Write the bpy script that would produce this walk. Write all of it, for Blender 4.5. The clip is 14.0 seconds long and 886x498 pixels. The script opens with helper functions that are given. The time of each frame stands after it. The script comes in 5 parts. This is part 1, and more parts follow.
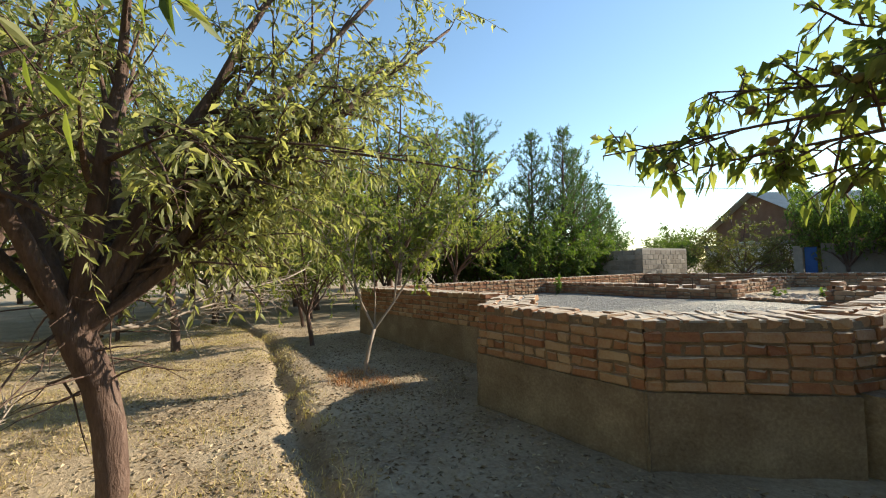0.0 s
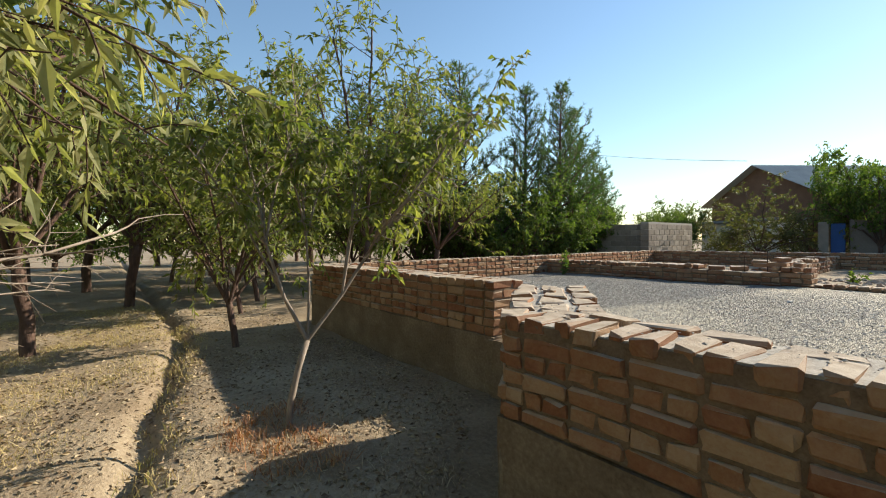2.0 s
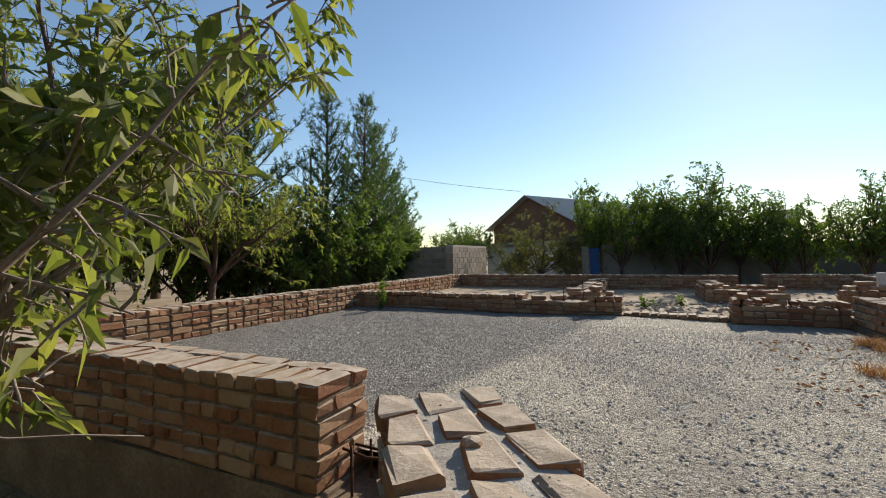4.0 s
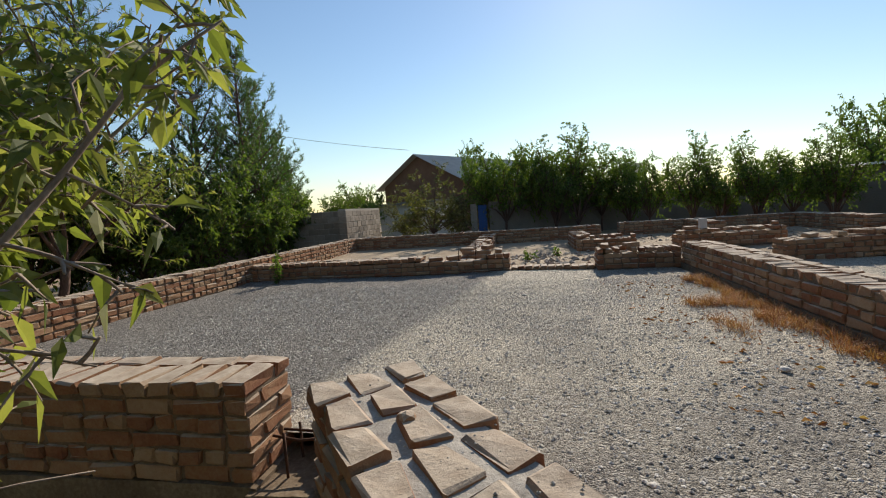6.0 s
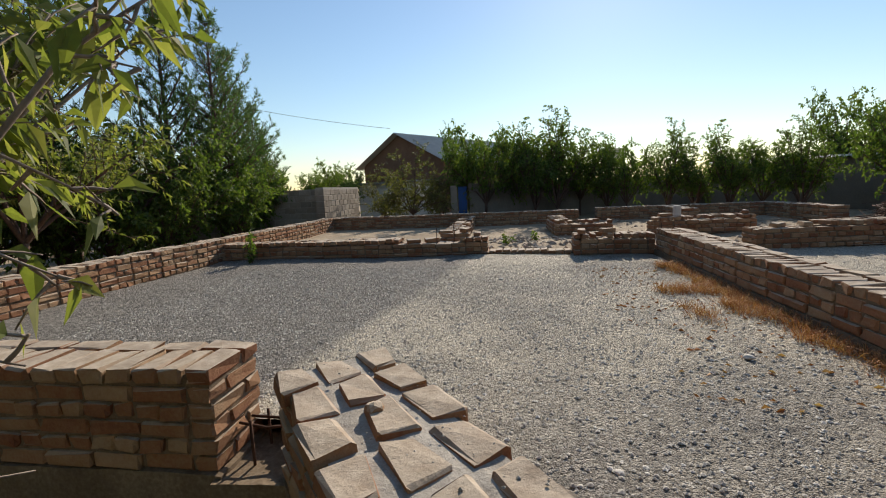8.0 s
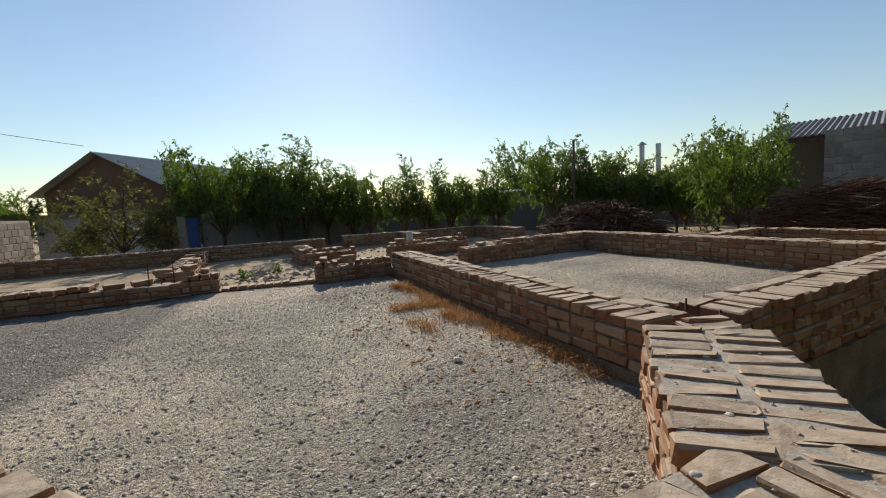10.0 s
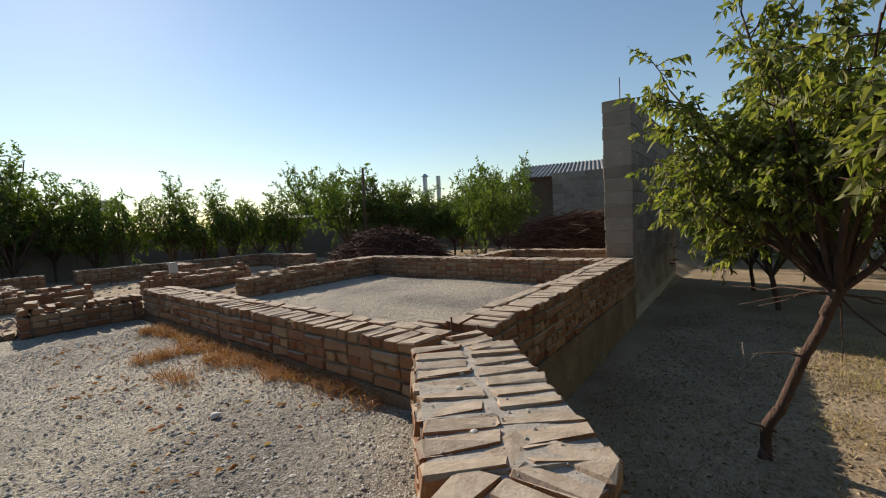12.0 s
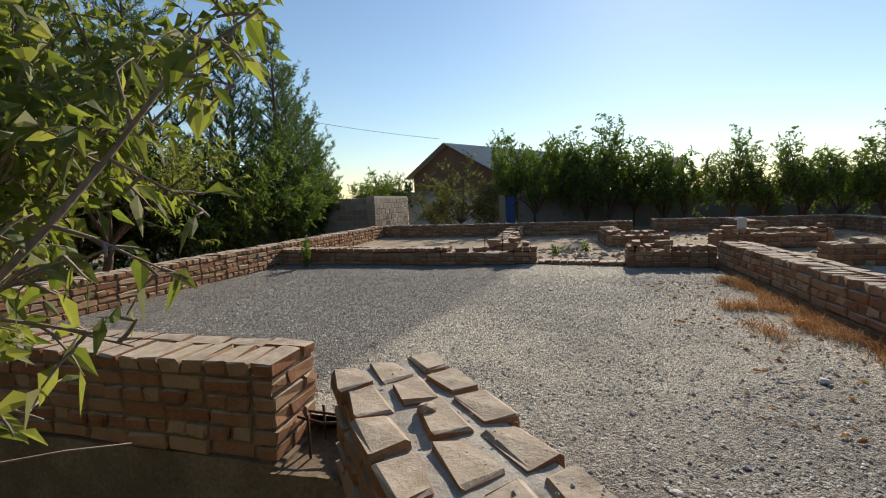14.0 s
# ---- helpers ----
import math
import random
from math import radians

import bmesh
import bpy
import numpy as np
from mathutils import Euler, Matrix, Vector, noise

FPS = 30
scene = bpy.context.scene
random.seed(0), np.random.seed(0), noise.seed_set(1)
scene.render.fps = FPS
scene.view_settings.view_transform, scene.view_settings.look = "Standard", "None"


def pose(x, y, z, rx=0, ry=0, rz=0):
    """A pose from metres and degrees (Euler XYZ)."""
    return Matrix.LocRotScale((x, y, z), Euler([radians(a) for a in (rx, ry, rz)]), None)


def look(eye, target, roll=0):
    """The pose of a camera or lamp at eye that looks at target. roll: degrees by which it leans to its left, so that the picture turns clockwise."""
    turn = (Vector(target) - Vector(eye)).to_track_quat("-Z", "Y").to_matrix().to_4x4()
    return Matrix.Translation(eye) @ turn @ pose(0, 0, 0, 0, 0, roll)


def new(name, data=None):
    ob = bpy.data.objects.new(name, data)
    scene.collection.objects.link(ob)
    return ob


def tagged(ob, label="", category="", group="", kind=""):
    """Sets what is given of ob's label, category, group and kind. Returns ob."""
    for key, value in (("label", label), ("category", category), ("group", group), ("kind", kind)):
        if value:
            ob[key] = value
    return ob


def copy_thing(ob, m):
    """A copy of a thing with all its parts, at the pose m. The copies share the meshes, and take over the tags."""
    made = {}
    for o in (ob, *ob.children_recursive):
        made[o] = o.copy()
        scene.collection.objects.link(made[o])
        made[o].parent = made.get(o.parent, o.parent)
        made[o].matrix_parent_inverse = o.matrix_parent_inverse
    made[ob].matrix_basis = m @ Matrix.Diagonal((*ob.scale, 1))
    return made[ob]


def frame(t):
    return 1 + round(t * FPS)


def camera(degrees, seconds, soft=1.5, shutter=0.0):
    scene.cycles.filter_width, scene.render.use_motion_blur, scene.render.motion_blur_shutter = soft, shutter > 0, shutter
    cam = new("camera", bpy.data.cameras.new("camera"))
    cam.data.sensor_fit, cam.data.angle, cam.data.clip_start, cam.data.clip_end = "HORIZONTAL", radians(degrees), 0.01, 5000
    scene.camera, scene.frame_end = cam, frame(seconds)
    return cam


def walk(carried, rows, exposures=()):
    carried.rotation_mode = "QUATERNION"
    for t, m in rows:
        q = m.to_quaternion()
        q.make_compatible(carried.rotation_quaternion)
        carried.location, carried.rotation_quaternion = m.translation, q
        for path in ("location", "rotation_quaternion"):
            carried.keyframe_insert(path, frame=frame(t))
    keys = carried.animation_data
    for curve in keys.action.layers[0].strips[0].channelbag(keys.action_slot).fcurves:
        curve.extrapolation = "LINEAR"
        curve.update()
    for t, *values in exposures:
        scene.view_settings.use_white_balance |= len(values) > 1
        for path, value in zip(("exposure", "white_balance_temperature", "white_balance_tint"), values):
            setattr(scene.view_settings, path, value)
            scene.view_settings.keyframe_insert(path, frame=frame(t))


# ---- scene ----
cam = camera(92.2, 14.0, soft=1.1)
PATH = [
    (0, (1.086, -4.22, 1.38), (-0.542, -3.062, 1.468), -1.4),
    (0.5, (0.563, -3.973, 1.404), (-0.651, -2.385, 1.472), -3.5),
    (0.8, (0.23, -3.84, 1.429), (-1.076, -2.337, 1.617), -5.0),
    (1, (0.053, -3.652, 1.42), (-1.317, -2.198, 1.518), -2.8),
    (1.5, (-0.417, -3.306, 1.369), (-1.765, -1.83, 1.409), -2.3),
    (2, (-0.833, -2.904, 1.349), (-2.404, -1.666, 1.313), -0.5),
    (2.5, (-1.17, -2.521, 1.491), (-2.768, -1.319, 1.463), -1.4),
    (3, (-1.627, -2.218, 1.516), (-3.048, -0.815, 1.414), 0.0),
    (3.5, (-1.96, -1.905, 1.53), (-3.194, -0.333, 1.454), -2.6),
    (4, (-2.158, -1.763, 1.558), (-2.993, 0.054, 1.594), -0.9),
    (4.2, (-2.203, -1.789, 1.552), (-2.996, 0.046, 1.618), -0.1),
    (6.3, (-2.2, -1.947, 1.727), (-2.542, 0.013, 1.528), -4.2),
    (6.5, (-2.199, -1.953, 1.733), (-2.59, -0.002, 1.532), -3.9),
    (7, (-2.206, -1.94, 1.735), (-2.628, -0.007, 1.442), -2.7),
    (7.2, (-2.207, -1.931, 1.736), (-2.628, 0.001, 1.435), -2.7),
    (9.3, (-2.085, -1.827, 1.711), (-1.749, 0.132, 1.49), -3.2),
    (9.5, (-2.066, -1.823, 1.712), (-1.618, 0.113, 1.489), -3.3),
    (10, (-1.94, -1.787, 1.693), (-1.121, 0.028, 1.498), -3.1),
    (10.5, (-1.839, -1.77, 1.687), (-0.717, -0.124, 1.515), -3.4),
    (11, (-1.771, -1.776, 1.698), (-0.423, -0.308, 1.535), -4.2),
    (11.5, (-1.703, -1.787, 1.679), (-0.173, -0.507, 1.54), -3.6),
    (12, (-1.723, -1.779, 1.686), (-0.169, -0.526, 1.561), -3.0),
    (12.5, (-1.788, -1.767, 1.694), (-0.431, -0.306, 1.539), -3.0),
    (13, (-1.918, -1.79, 1.683), (-0.938, -0.057, 1.485), -1.5),
    (13.5, (-2.184, -1.899, 1.727), (-1.847, 0.061, 1.508), -1.5),
    (14, (-2.205, -1.926, 1.721), (-2.689, 0.001, 1.496), -2.1),
]
walk(cam, [(t, look(eye, target, roll)) for t, eye, target, roll in PATH],
     [(0, 1.0, 7000, 7), (0.5, 0.6, 6900, 5), (1, 0.6, 7000, 6), (1.5, 0.62, 7000, 7), (2, 0.75, 7000, 8), (2.5, 0.9, 7200, 9), (3, 0.8, 7200, 9), (3.5, 0.7, 7000, 9), (4, 0.33, 6850, 11), (6.5, 0.24, 6900, 12), (7.2, 0.28, 6900, 12), (9.5, 0.1, 7150, 13), (10.5, 0.12, 7200, 13), (11.5, 0.2, 7200, 13), (13, 0.19, 7250, 14), (14, 0.2, 6950, 12)])

# ---- light ----
SUN_AZ, SUN_EL = radians(12.0), radians(27.0)   # azimuth to the right of +y
world = bpy.data.worlds.new("sky")
scene.world = world
world.use_nodes = True
wn = world.node_tree.nodes
sky = wn.new("ShaderNodeTexSky")
sky.sky_type, sky.sun_disc = "NISHITA", False
sky.sun_elevation, sky.sun_rotation = SUN_EL, SUN_AZ
sky.altitude, sky.air_density, sky.dust_density, sky.ozone_density = 350, 1.4, 0.12, 4.3
wn["Background"].inputs[1].default_value = 0.115
world.node_tree.links.new(sky.outputs[0], wn["Background"].inputs[0])
sun_data = bpy.data.lights.new("sun", "SUN")
sun_data.energy, sun_data.angle, sun_data.color = 5.0, radians(0.5), (1.0, 0.93, 0.82)
sun = new("sun", sun_data)
sun.matrix_world = look((0, 0, 30), Vector((0, 0, 30)) - Vector((math.sin(SUN_AZ) * math.cos(SUN_EL), math.cos(SUN_AZ) * math.cos(SUN_EL), math.sin(SUN_EL))))


# ---- materials ----
def material(name, stops, scale=8.0, detail_scale=60.0, rough=0.9, bump=0.4, bump_dist=0.01, per_object=0.0, per_island=0.0, metal=0.0,
             translucent=0.0, tint=(1.6, 1.9, 0.7), lit_dust=None, stretch=(1, 1, 1), object_space=True):
    """Two scales of noise over colour stops [(position, rgb)], a fine bump, variation by object or island, a dusty tone
    with sunlit paleness painted on top faces.
    """
    m = bpy.data.materials.new(name)
    m.use_nodes = True
    n, l = m.node_tree.nodes, m.node_tree.links
    b = n["Principled BSDF"]
    b.inputs["Roughness"].default_value, b.inputs["Metallic"].default_value = rough, metal
    b.inputs["Specular IOR Level"].default_value = 0.25
    tc, mp = n.new("ShaderNodeTexCoord"), n.new("ShaderNodeMapping")
    mp.inputs["Scale"].default_value = stretch
    l.new(tc.outputs["Object"], mp.inputs["Vector"])
    big, fine = n.new("ShaderNodeTexNoise"), n.new("ShaderNodeTexNoise")
    for t, sc, d in ((big, scale, 5.0), (fine, detail_scale, 6.0)):
        t.inputs["Scale"].default_value, t.inputs["Detail"].default_value, t.inputs["Roughness"].default_value = sc, d, 0.65
        l.new(mp.outputs[0], t.inputs["Vector"])
    mix = n.new("ShaderNodeMath")
    mix.operation = "MULTIPLY_ADD"
    mix.inputs[1].default_value = 0.45
    l.new(fine.outputs["Fac"], mix.inputs[0])
    half = n.new("ShaderNodeMath")
    half.operation = "MULTIPLY"
    half.inputs[1].default_value = 0.55
    l.new(big.outputs["Fac"], half.inputs[0])
    l.new(half.outputs[0], mix.inputs[2])
    value = mix.outputs[0]
    if per_object:
        shift, mul = n.new("ShaderNodeObjectInfo"), n.new("ShaderNodeMath")
        mul.operation = "MULTIPLY"
        mul.inputs[1].default_value = 37.0
        l.new(shift.outputs["Random"], mul.inputs[0])
        l.new(mul.outputs[0], mp.inputs["Location"])
    if per_object or per_island:
        if per_object:
            info = n.new("ShaderNodeObjectInfo")
            rnd, amount = info.outputs["Random"], per_object
        else:
            info = n.new("ShaderNodeNewGeometry")
            rnd, amount = info.outputs["Random Per Island"], per_island
        add = n.new("ShaderNodeMath")
        add.operation = "MULTIPLY_ADD"
        add.inputs[1].default_value = amount
        l.new(rnd, add.inputs[0])
        sub = n.new("ShaderNodeMath")
        sub.operation = "SUBTRACT"
        sub.inputs[1].default_value = amount / 2
        l.new(value, sub.inputs[0])
        l.new(sub.outputs[0], add.inputs[2])
        value = add.outputs[0]
    ramp = n.new("ShaderNodeValToRGB")
    while len(ramp.color_ramp.elements) < len(stops):
        ramp.color_ramp.elements.new(0.5)
    for e, (p, c) in zip(ramp.color_ramp.elements, stops):
        e.position, e.color = p, (*c, 1)
    l.new(value, ramp.inputs[0])
    colour = ramp.outputs[0]
    if lit_dust:
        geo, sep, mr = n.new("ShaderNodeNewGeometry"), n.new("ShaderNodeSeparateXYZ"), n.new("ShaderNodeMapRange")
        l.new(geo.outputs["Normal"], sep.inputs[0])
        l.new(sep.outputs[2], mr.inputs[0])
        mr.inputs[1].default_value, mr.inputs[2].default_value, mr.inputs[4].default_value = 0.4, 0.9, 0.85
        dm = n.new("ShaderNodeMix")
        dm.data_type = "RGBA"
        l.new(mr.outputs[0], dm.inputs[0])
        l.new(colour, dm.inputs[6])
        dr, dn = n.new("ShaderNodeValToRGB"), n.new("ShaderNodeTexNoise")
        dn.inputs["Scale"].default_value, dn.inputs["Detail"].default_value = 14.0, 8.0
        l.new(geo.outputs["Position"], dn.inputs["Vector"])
        for e, (p, c) in zip(dr.color_ramp.elements, lit_dust):
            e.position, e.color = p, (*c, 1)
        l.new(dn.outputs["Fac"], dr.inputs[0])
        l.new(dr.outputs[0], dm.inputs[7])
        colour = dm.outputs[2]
    l.new(colour, b.inputs["Base Color"])
    if bump:
        bp = n.new("ShaderNodeBump")
        bp.inputs["Strength"].default_value, bp.inputs["Distance"].default_value = bump, bump_dist
        l.new(mix.outputs[0], bp.inputs["Height"])
        l.new(bp.outputs[0], b.inputs["Normal"])
    if translucent:
        tr, ms = n.new("ShaderNodeBsdfTranslucent"), n.new("ShaderNodeMixShader")
        ms.inputs[0].default_value = translucent
        bright = n.new("ShaderNodeMix")
        bright.data_type, bright.blend_type = "RGBA", "MULTIPLY"
        bright.inputs[0].default_value = 1.0
        l.new(colour, bright.inputs[6])
        bright.inputs[7].default_value = (*tint, 1)
        l.new(bright.outputs[2], tr.inputs[0])
        l.new(b.outputs[0], ms.inputs[1])
        l.new(tr.outputs[0], ms.inputs[2])
        l.new(ms.outputs[0], n["Material Output"].inputs[0])
    return m


# Dusty brick tops, pale as when sunlit: that light is in the colour.
LIT_DUST = ((0.3, (0.34, 0.275, 0.205)), (0.72, (0.55, 0.47, 0.37)))
M_BRICK = material("fired_brick", [(0.18, (0.20, 0.072, 0.038)), (0.42, (0.285, 0.14, 0.073)), (0.6, (0.335, 0.20, 0.112)), (0.85, (0.41, 0.295, 0.185))], 7, 60, 0.92, 0.8, 0.012, per_object=0.42, lit_dust=LIT_DUST)
M_BRICK_ISLE = material("fired_brick_far", [(0.18, (0.20, 0.072, 0.038)), (0.42, (0.285, 0.14, 0.073)), (0.6, (0.335, 0.20, 0.112)), (0.85, (0.41, 0.295, 0.185))], 7, 60, 0.92, 0.8, 0.012, per_island=0.42, lit_dust=LIT_DUST)
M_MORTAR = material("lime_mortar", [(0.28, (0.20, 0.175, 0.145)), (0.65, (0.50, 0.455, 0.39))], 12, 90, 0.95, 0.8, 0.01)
# Darker copy of the mortar, with the shade of the recesses in its colour.
M_JOINT = material("shaded_joint_mortar", [(0.3, (0.10, 0.066, 0.042)), (0.7, (0.27, 0.20, 0.135))], 12, 90, 0.95, 0.8, 0.01)
M_LITTER = material("dead_leaf", [(0.2, (0.15, 0.10, 0.062)), (0.5, (0.25, 0.18, 0.115)), (0.8, (0.36, 0.28, 0.19))], 6, 60, 0.85, 0, per_island=0.6)
M_CHAFF = material("pale_chaff", [(0.2, (0.23, 0.168, 0.10)), (0.5, (0.37, 0.285, 0.175)), (0.8, (0.52, 0.425, 0.28))], 6, 60, 0.85, 0, per_island=0.6)
M_PLINTH = material("rough_concrete_plinth", [(0.32, (0.10, 0.068, 0.042)), (0.5, (0.185, 0.135, 0.088)), (0.68, (0.30, 0.235, 0.16))], 2.2, 45, 0.95, 0.7, 0.012)
M_BLOCK = material("cinder_block", [(0.3, (0.21, 0.172, 0.135)), (0.6, (0.33, 0.28, 0.225)), (0.8, (0.44, 0.385, 0.32))], 4, 80, 0.95, 0.7, 0.008, per_object=0.3)
M_BLOCK_ISLE = material("cinder_block_far", [(0.3, (0.21, 0.172, 0.135)), (0.6, (0.33, 0.28, 0.225)), (0.8, (0.44, 0.385, 0.32))], 4, 80, 0.95, 0.7, 0.008, per_island=0.3)
M_SOIL = material("dry_soil", [(0.28, (0.14, 0.098, 0.060)), (0.45, (0.265, 0.197, 0.127)), (0.62, (0.41, 0.325, 0.22)), (0.8, (0.52, 0.44, 0.325))], 0.9, 28, 0.95, 1.0, 0.04)
def gravel_material(name, grey, sand):
    """Packed stones: a cell pattern gives each stone its tone and relief, a broad noise lets sand lie between them."""
    m = bpy.data.materials.new(name)
    m.use_nodes = True
    n, l = m.node_tree.nodes, m.node_tree.links
    b = n["Principled BSDF"]
    b.inputs["Roughness"].default_value, b.inputs["Specular IOR Level"].default_value = 0.92, 0.2
    tc = n.new("ShaderNodeTexCoord")
    warp, mixv = n.new("ShaderNodeTexNoise"), n.new("ShaderNodeMix")
    warp.inputs["Scale"].default_value, warp.inputs["Detail"].default_value = 30.0, 3.0
    mixv.data_type, mixv.blend_type = "RGBA", "LINEAR_LIGHT"
    mixv.inputs[0].default_value = 0.02
    l.new(tc.outputs["Object"], warp.inputs["Vector"])
    l.new(tc.outputs["Object"], mixv.inputs[6])
    l.new(warp.outputs["Color"], mixv.inputs[7])
    tones, heights = [], []
    for sc in (52.0, 135.0):
        v = n.new("ShaderNodeTexVoronoi")
        v.inputs["Scale"].default_value = sc
        l.new(mixv.outputs[2], v.inputs["Vector"])
        sp = n.new("ShaderNodeSeparateColor")
        l.new(v.outputs["Color"], sp.inputs[0])
        tones.append(sp.outputs[0])
        heights.append(v.outputs["Distance"])
    tone = n.new("ShaderNodeMix")
    tone.inputs[0].default_value = 0.45
    l.new(tones[0], tone.inputs[2])
    l.new(tones[1], tone.inputs[3])
    ramps = []
    for stops in (grey, sand):
        r = n.new("ShaderNodeValToRGB")
        r.color_ramp.elements.new(0.5)
        for e, (p, c) in zip(r.color_ramp.elements, stops):
            e.position, e.color = p, (*c, 1)
        l.new(tone.outputs[0], r.inputs[0])
        ramps.append(r.outputs[0])
    broad, br = n.new("ShaderNodeTexNoise"), n.new("ShaderNodeMapRange")
    broad.inputs["Scale"].default_value, broad.inputs["Detail"].default_value = 0.55, 6.0
    l.new(tc.outputs["Object"], broad.inputs["Vector"])
    br.inputs[1].default_value, br.inputs[2].default_value = 0.33, 0.56
    l.new(broad.outputs["Fac"], br.inputs[0])
    col = n.new("ShaderNodeMix")
    col.data_type = "RGBA"
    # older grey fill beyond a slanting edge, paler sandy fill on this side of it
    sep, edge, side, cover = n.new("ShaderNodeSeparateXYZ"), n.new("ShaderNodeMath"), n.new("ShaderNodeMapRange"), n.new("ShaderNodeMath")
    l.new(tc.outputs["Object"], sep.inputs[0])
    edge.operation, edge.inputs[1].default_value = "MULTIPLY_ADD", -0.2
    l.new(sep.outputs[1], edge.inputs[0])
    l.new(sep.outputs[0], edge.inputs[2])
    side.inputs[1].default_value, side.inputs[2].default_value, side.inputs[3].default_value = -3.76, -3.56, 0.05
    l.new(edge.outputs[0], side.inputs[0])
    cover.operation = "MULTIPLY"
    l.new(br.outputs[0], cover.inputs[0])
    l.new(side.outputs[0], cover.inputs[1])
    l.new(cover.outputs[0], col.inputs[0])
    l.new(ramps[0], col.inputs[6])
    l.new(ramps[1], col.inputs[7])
    l.new(col.outputs[2], b.inputs["Base Color"])
    hs = n.new("ShaderNodeMath")
    hs.operation = "ADD"
    l.new(heights[0], hs.inputs[0])
    l.new(heights[1], hs.inputs[1])
    bp = n.new("ShaderNodeBump")
    bp.invert = True
    bp.inputs["Strength"].default_value, bp.inputs["Distance"].default_value = 1.0, 0.018
    l.new(hs.outputs[0], bp.inputs["Height"])
    l.new(bp.outputs[0], b.inputs["Normal"])
    return m


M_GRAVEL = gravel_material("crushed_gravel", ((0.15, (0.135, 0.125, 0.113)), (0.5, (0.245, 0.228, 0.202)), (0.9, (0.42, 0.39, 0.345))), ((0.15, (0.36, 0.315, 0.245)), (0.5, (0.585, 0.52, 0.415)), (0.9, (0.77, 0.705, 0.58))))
M_PEBBLE = material("pebble", [(0.2, (0.29, 0.272, 0.24)), (0.5, (0.47, 0.435, 0.375)), (0.85, (0.66, 0.62, 0.55))], 10, 80, 0.85, 0.3, 0.004, per_island=0.7)
M_STRAW = material("dry_grass", [(0.2, (0.30, 0.20, 0.09)), (0.5, (0.47, 0.355, 0.18)), (0.8, (0.60, 0.49, 0.29))], 6, 60, 0.8, 0, per_island=0.6, translucent=0.25)
M_RED_STRAW = material("rusty_dry_weed", [(0.2, (0.25, 0.095, 0.045)), (0.5, (0.43, 0.195, 0.095)), (0.8, (0.60, 0.37, 0.20))], 6, 60, 0.8, 0, per_island=0.6, translucent=0.12)
M_LEAF_PEACH = material("peach_leaf", [(0.2, (0.078, 0.105, 0.03)), (0.5, (0.155, 0.178, 0.057)), (0.8, (0.265, 0.255, 0.105))], 3, 30, 0.58, 0, per_island=0.5, translucent=0.46, tint=(1.7, 1.8, 0.75))
M_LEAF_SILVER = material("silvery_leaf", [(0.2, (0.14, 0.152, 0.058)), (0.5, (0.25, 0.258, 0.105)), (0.8, (0.38, 0.36, 0.18))], 3, 30, 0.58, 0, per_island=0.55, translucent=0.48, tint=(1.75, 1.75, 1.0))
M_LEAF_BUSH = material("broad_leaf", [(0.2, (0.045, 0.075, 0.018)), (0.5, (0.092, 0.132, 0.033)), (0.8, (0.17, 0.195, 0.055))], 1.5, 20, 0.58, 0, per_island=0.5, translucent=0.38)
M_NEEDLE = material("pine_needle", [(0.2, (0.032, 0.06, 0.024)), (0.5, (0.065, 0.11, 0.04)), (0.8, (0.11, 0.155, 0.06))], 2, 20, 0.5, 0, per_island=0.5, translucent=0.3)
M_BARK = material("brown_bark", [(0.3, (0.055, 0.033, 0.025)), (0.55, (0.13, 0.08, 0.06)), (0.75, (0.24, 0.17, 0.13))], 11, 55, 0.92, 1.0, 0.035, stretch=(1, 1, 0.28))
M_BARK_PALE = material("pale_grey_bark", [(0.3, (0.16, 0.12, 0.09)), (0.55, (0.30, 0.24, 0.19)), (0.75, (0.45, 0.38, 0.31))], 12, 70, 0.85, 0.6, 0.006, stretch=(1, 1, 0.4))
M_TWIG = material("dry_twig", [(0.3, (0.05, 0.025, 0.018)), (0.6, (0.13, 0.07, 0.05)), (0.85, (0.26, 0.18, 0.13))], 6, 40, 0.9, 0.3, 0.005, per_island=0.5)
M_STEEL = material("rusty_rebar", [(0.3, (0.035, 0.02, 0.015)), (0.7, (0.13, 0.06, 0.035))], 20, 120, 0.75, 0.5, 0.003, metal=0.5)
M_ROOF = material("weathered_slate_sheet", [(0.3, (0.14, 0.14, 0.14)), (0.7, (0.28, 0.27, 0.26))], 2, 40, 0.85, 0.3, 0.01)
# House roof paler than the other sheet: the grazing sun is put into the colour.
M_ROOF_PALE = material("sunlit_roof_sheet", [(0.3, (0.36, 0.335, 0.31)), (0.7, (0.54, 0.51, 0.47))], 2, 40, 0.8, 0.3, 0.01)
M_LEAF_OLIVE = material("dull_olive_leaf", [(0.2, (0.06, 0.06, 0.025)), (0.5, (0.115, 0.105, 0.045)), (0.8, (0.19, 0.165, 0.075))], 2, 20, 0.6, 0, per_island=0.5, translucent=0.3)
M_HOUSE = material("adobe_brick_gable", [(0.3, (0.13, 0.065, 0.04)), (0.7, (0.24, 0.13, 0.08))], 2, 40, 0.95, 0.5, 0.01)
M_PLASTER = material("pale_plaster", [(0.3, (0.45, 0.42, 0.38)), (0.7, (0.62, 0.59, 0.54))], 1.5, 30, 0.9, 0.3, 0.005)
M_MUD = material("grey_mud_wall", [(0.3, (0.15, 0.125, 0.10)), (0.7, (0.26, 0.22, 0.18))], 1.2, 25, 0.95, 0.6, 0.02)
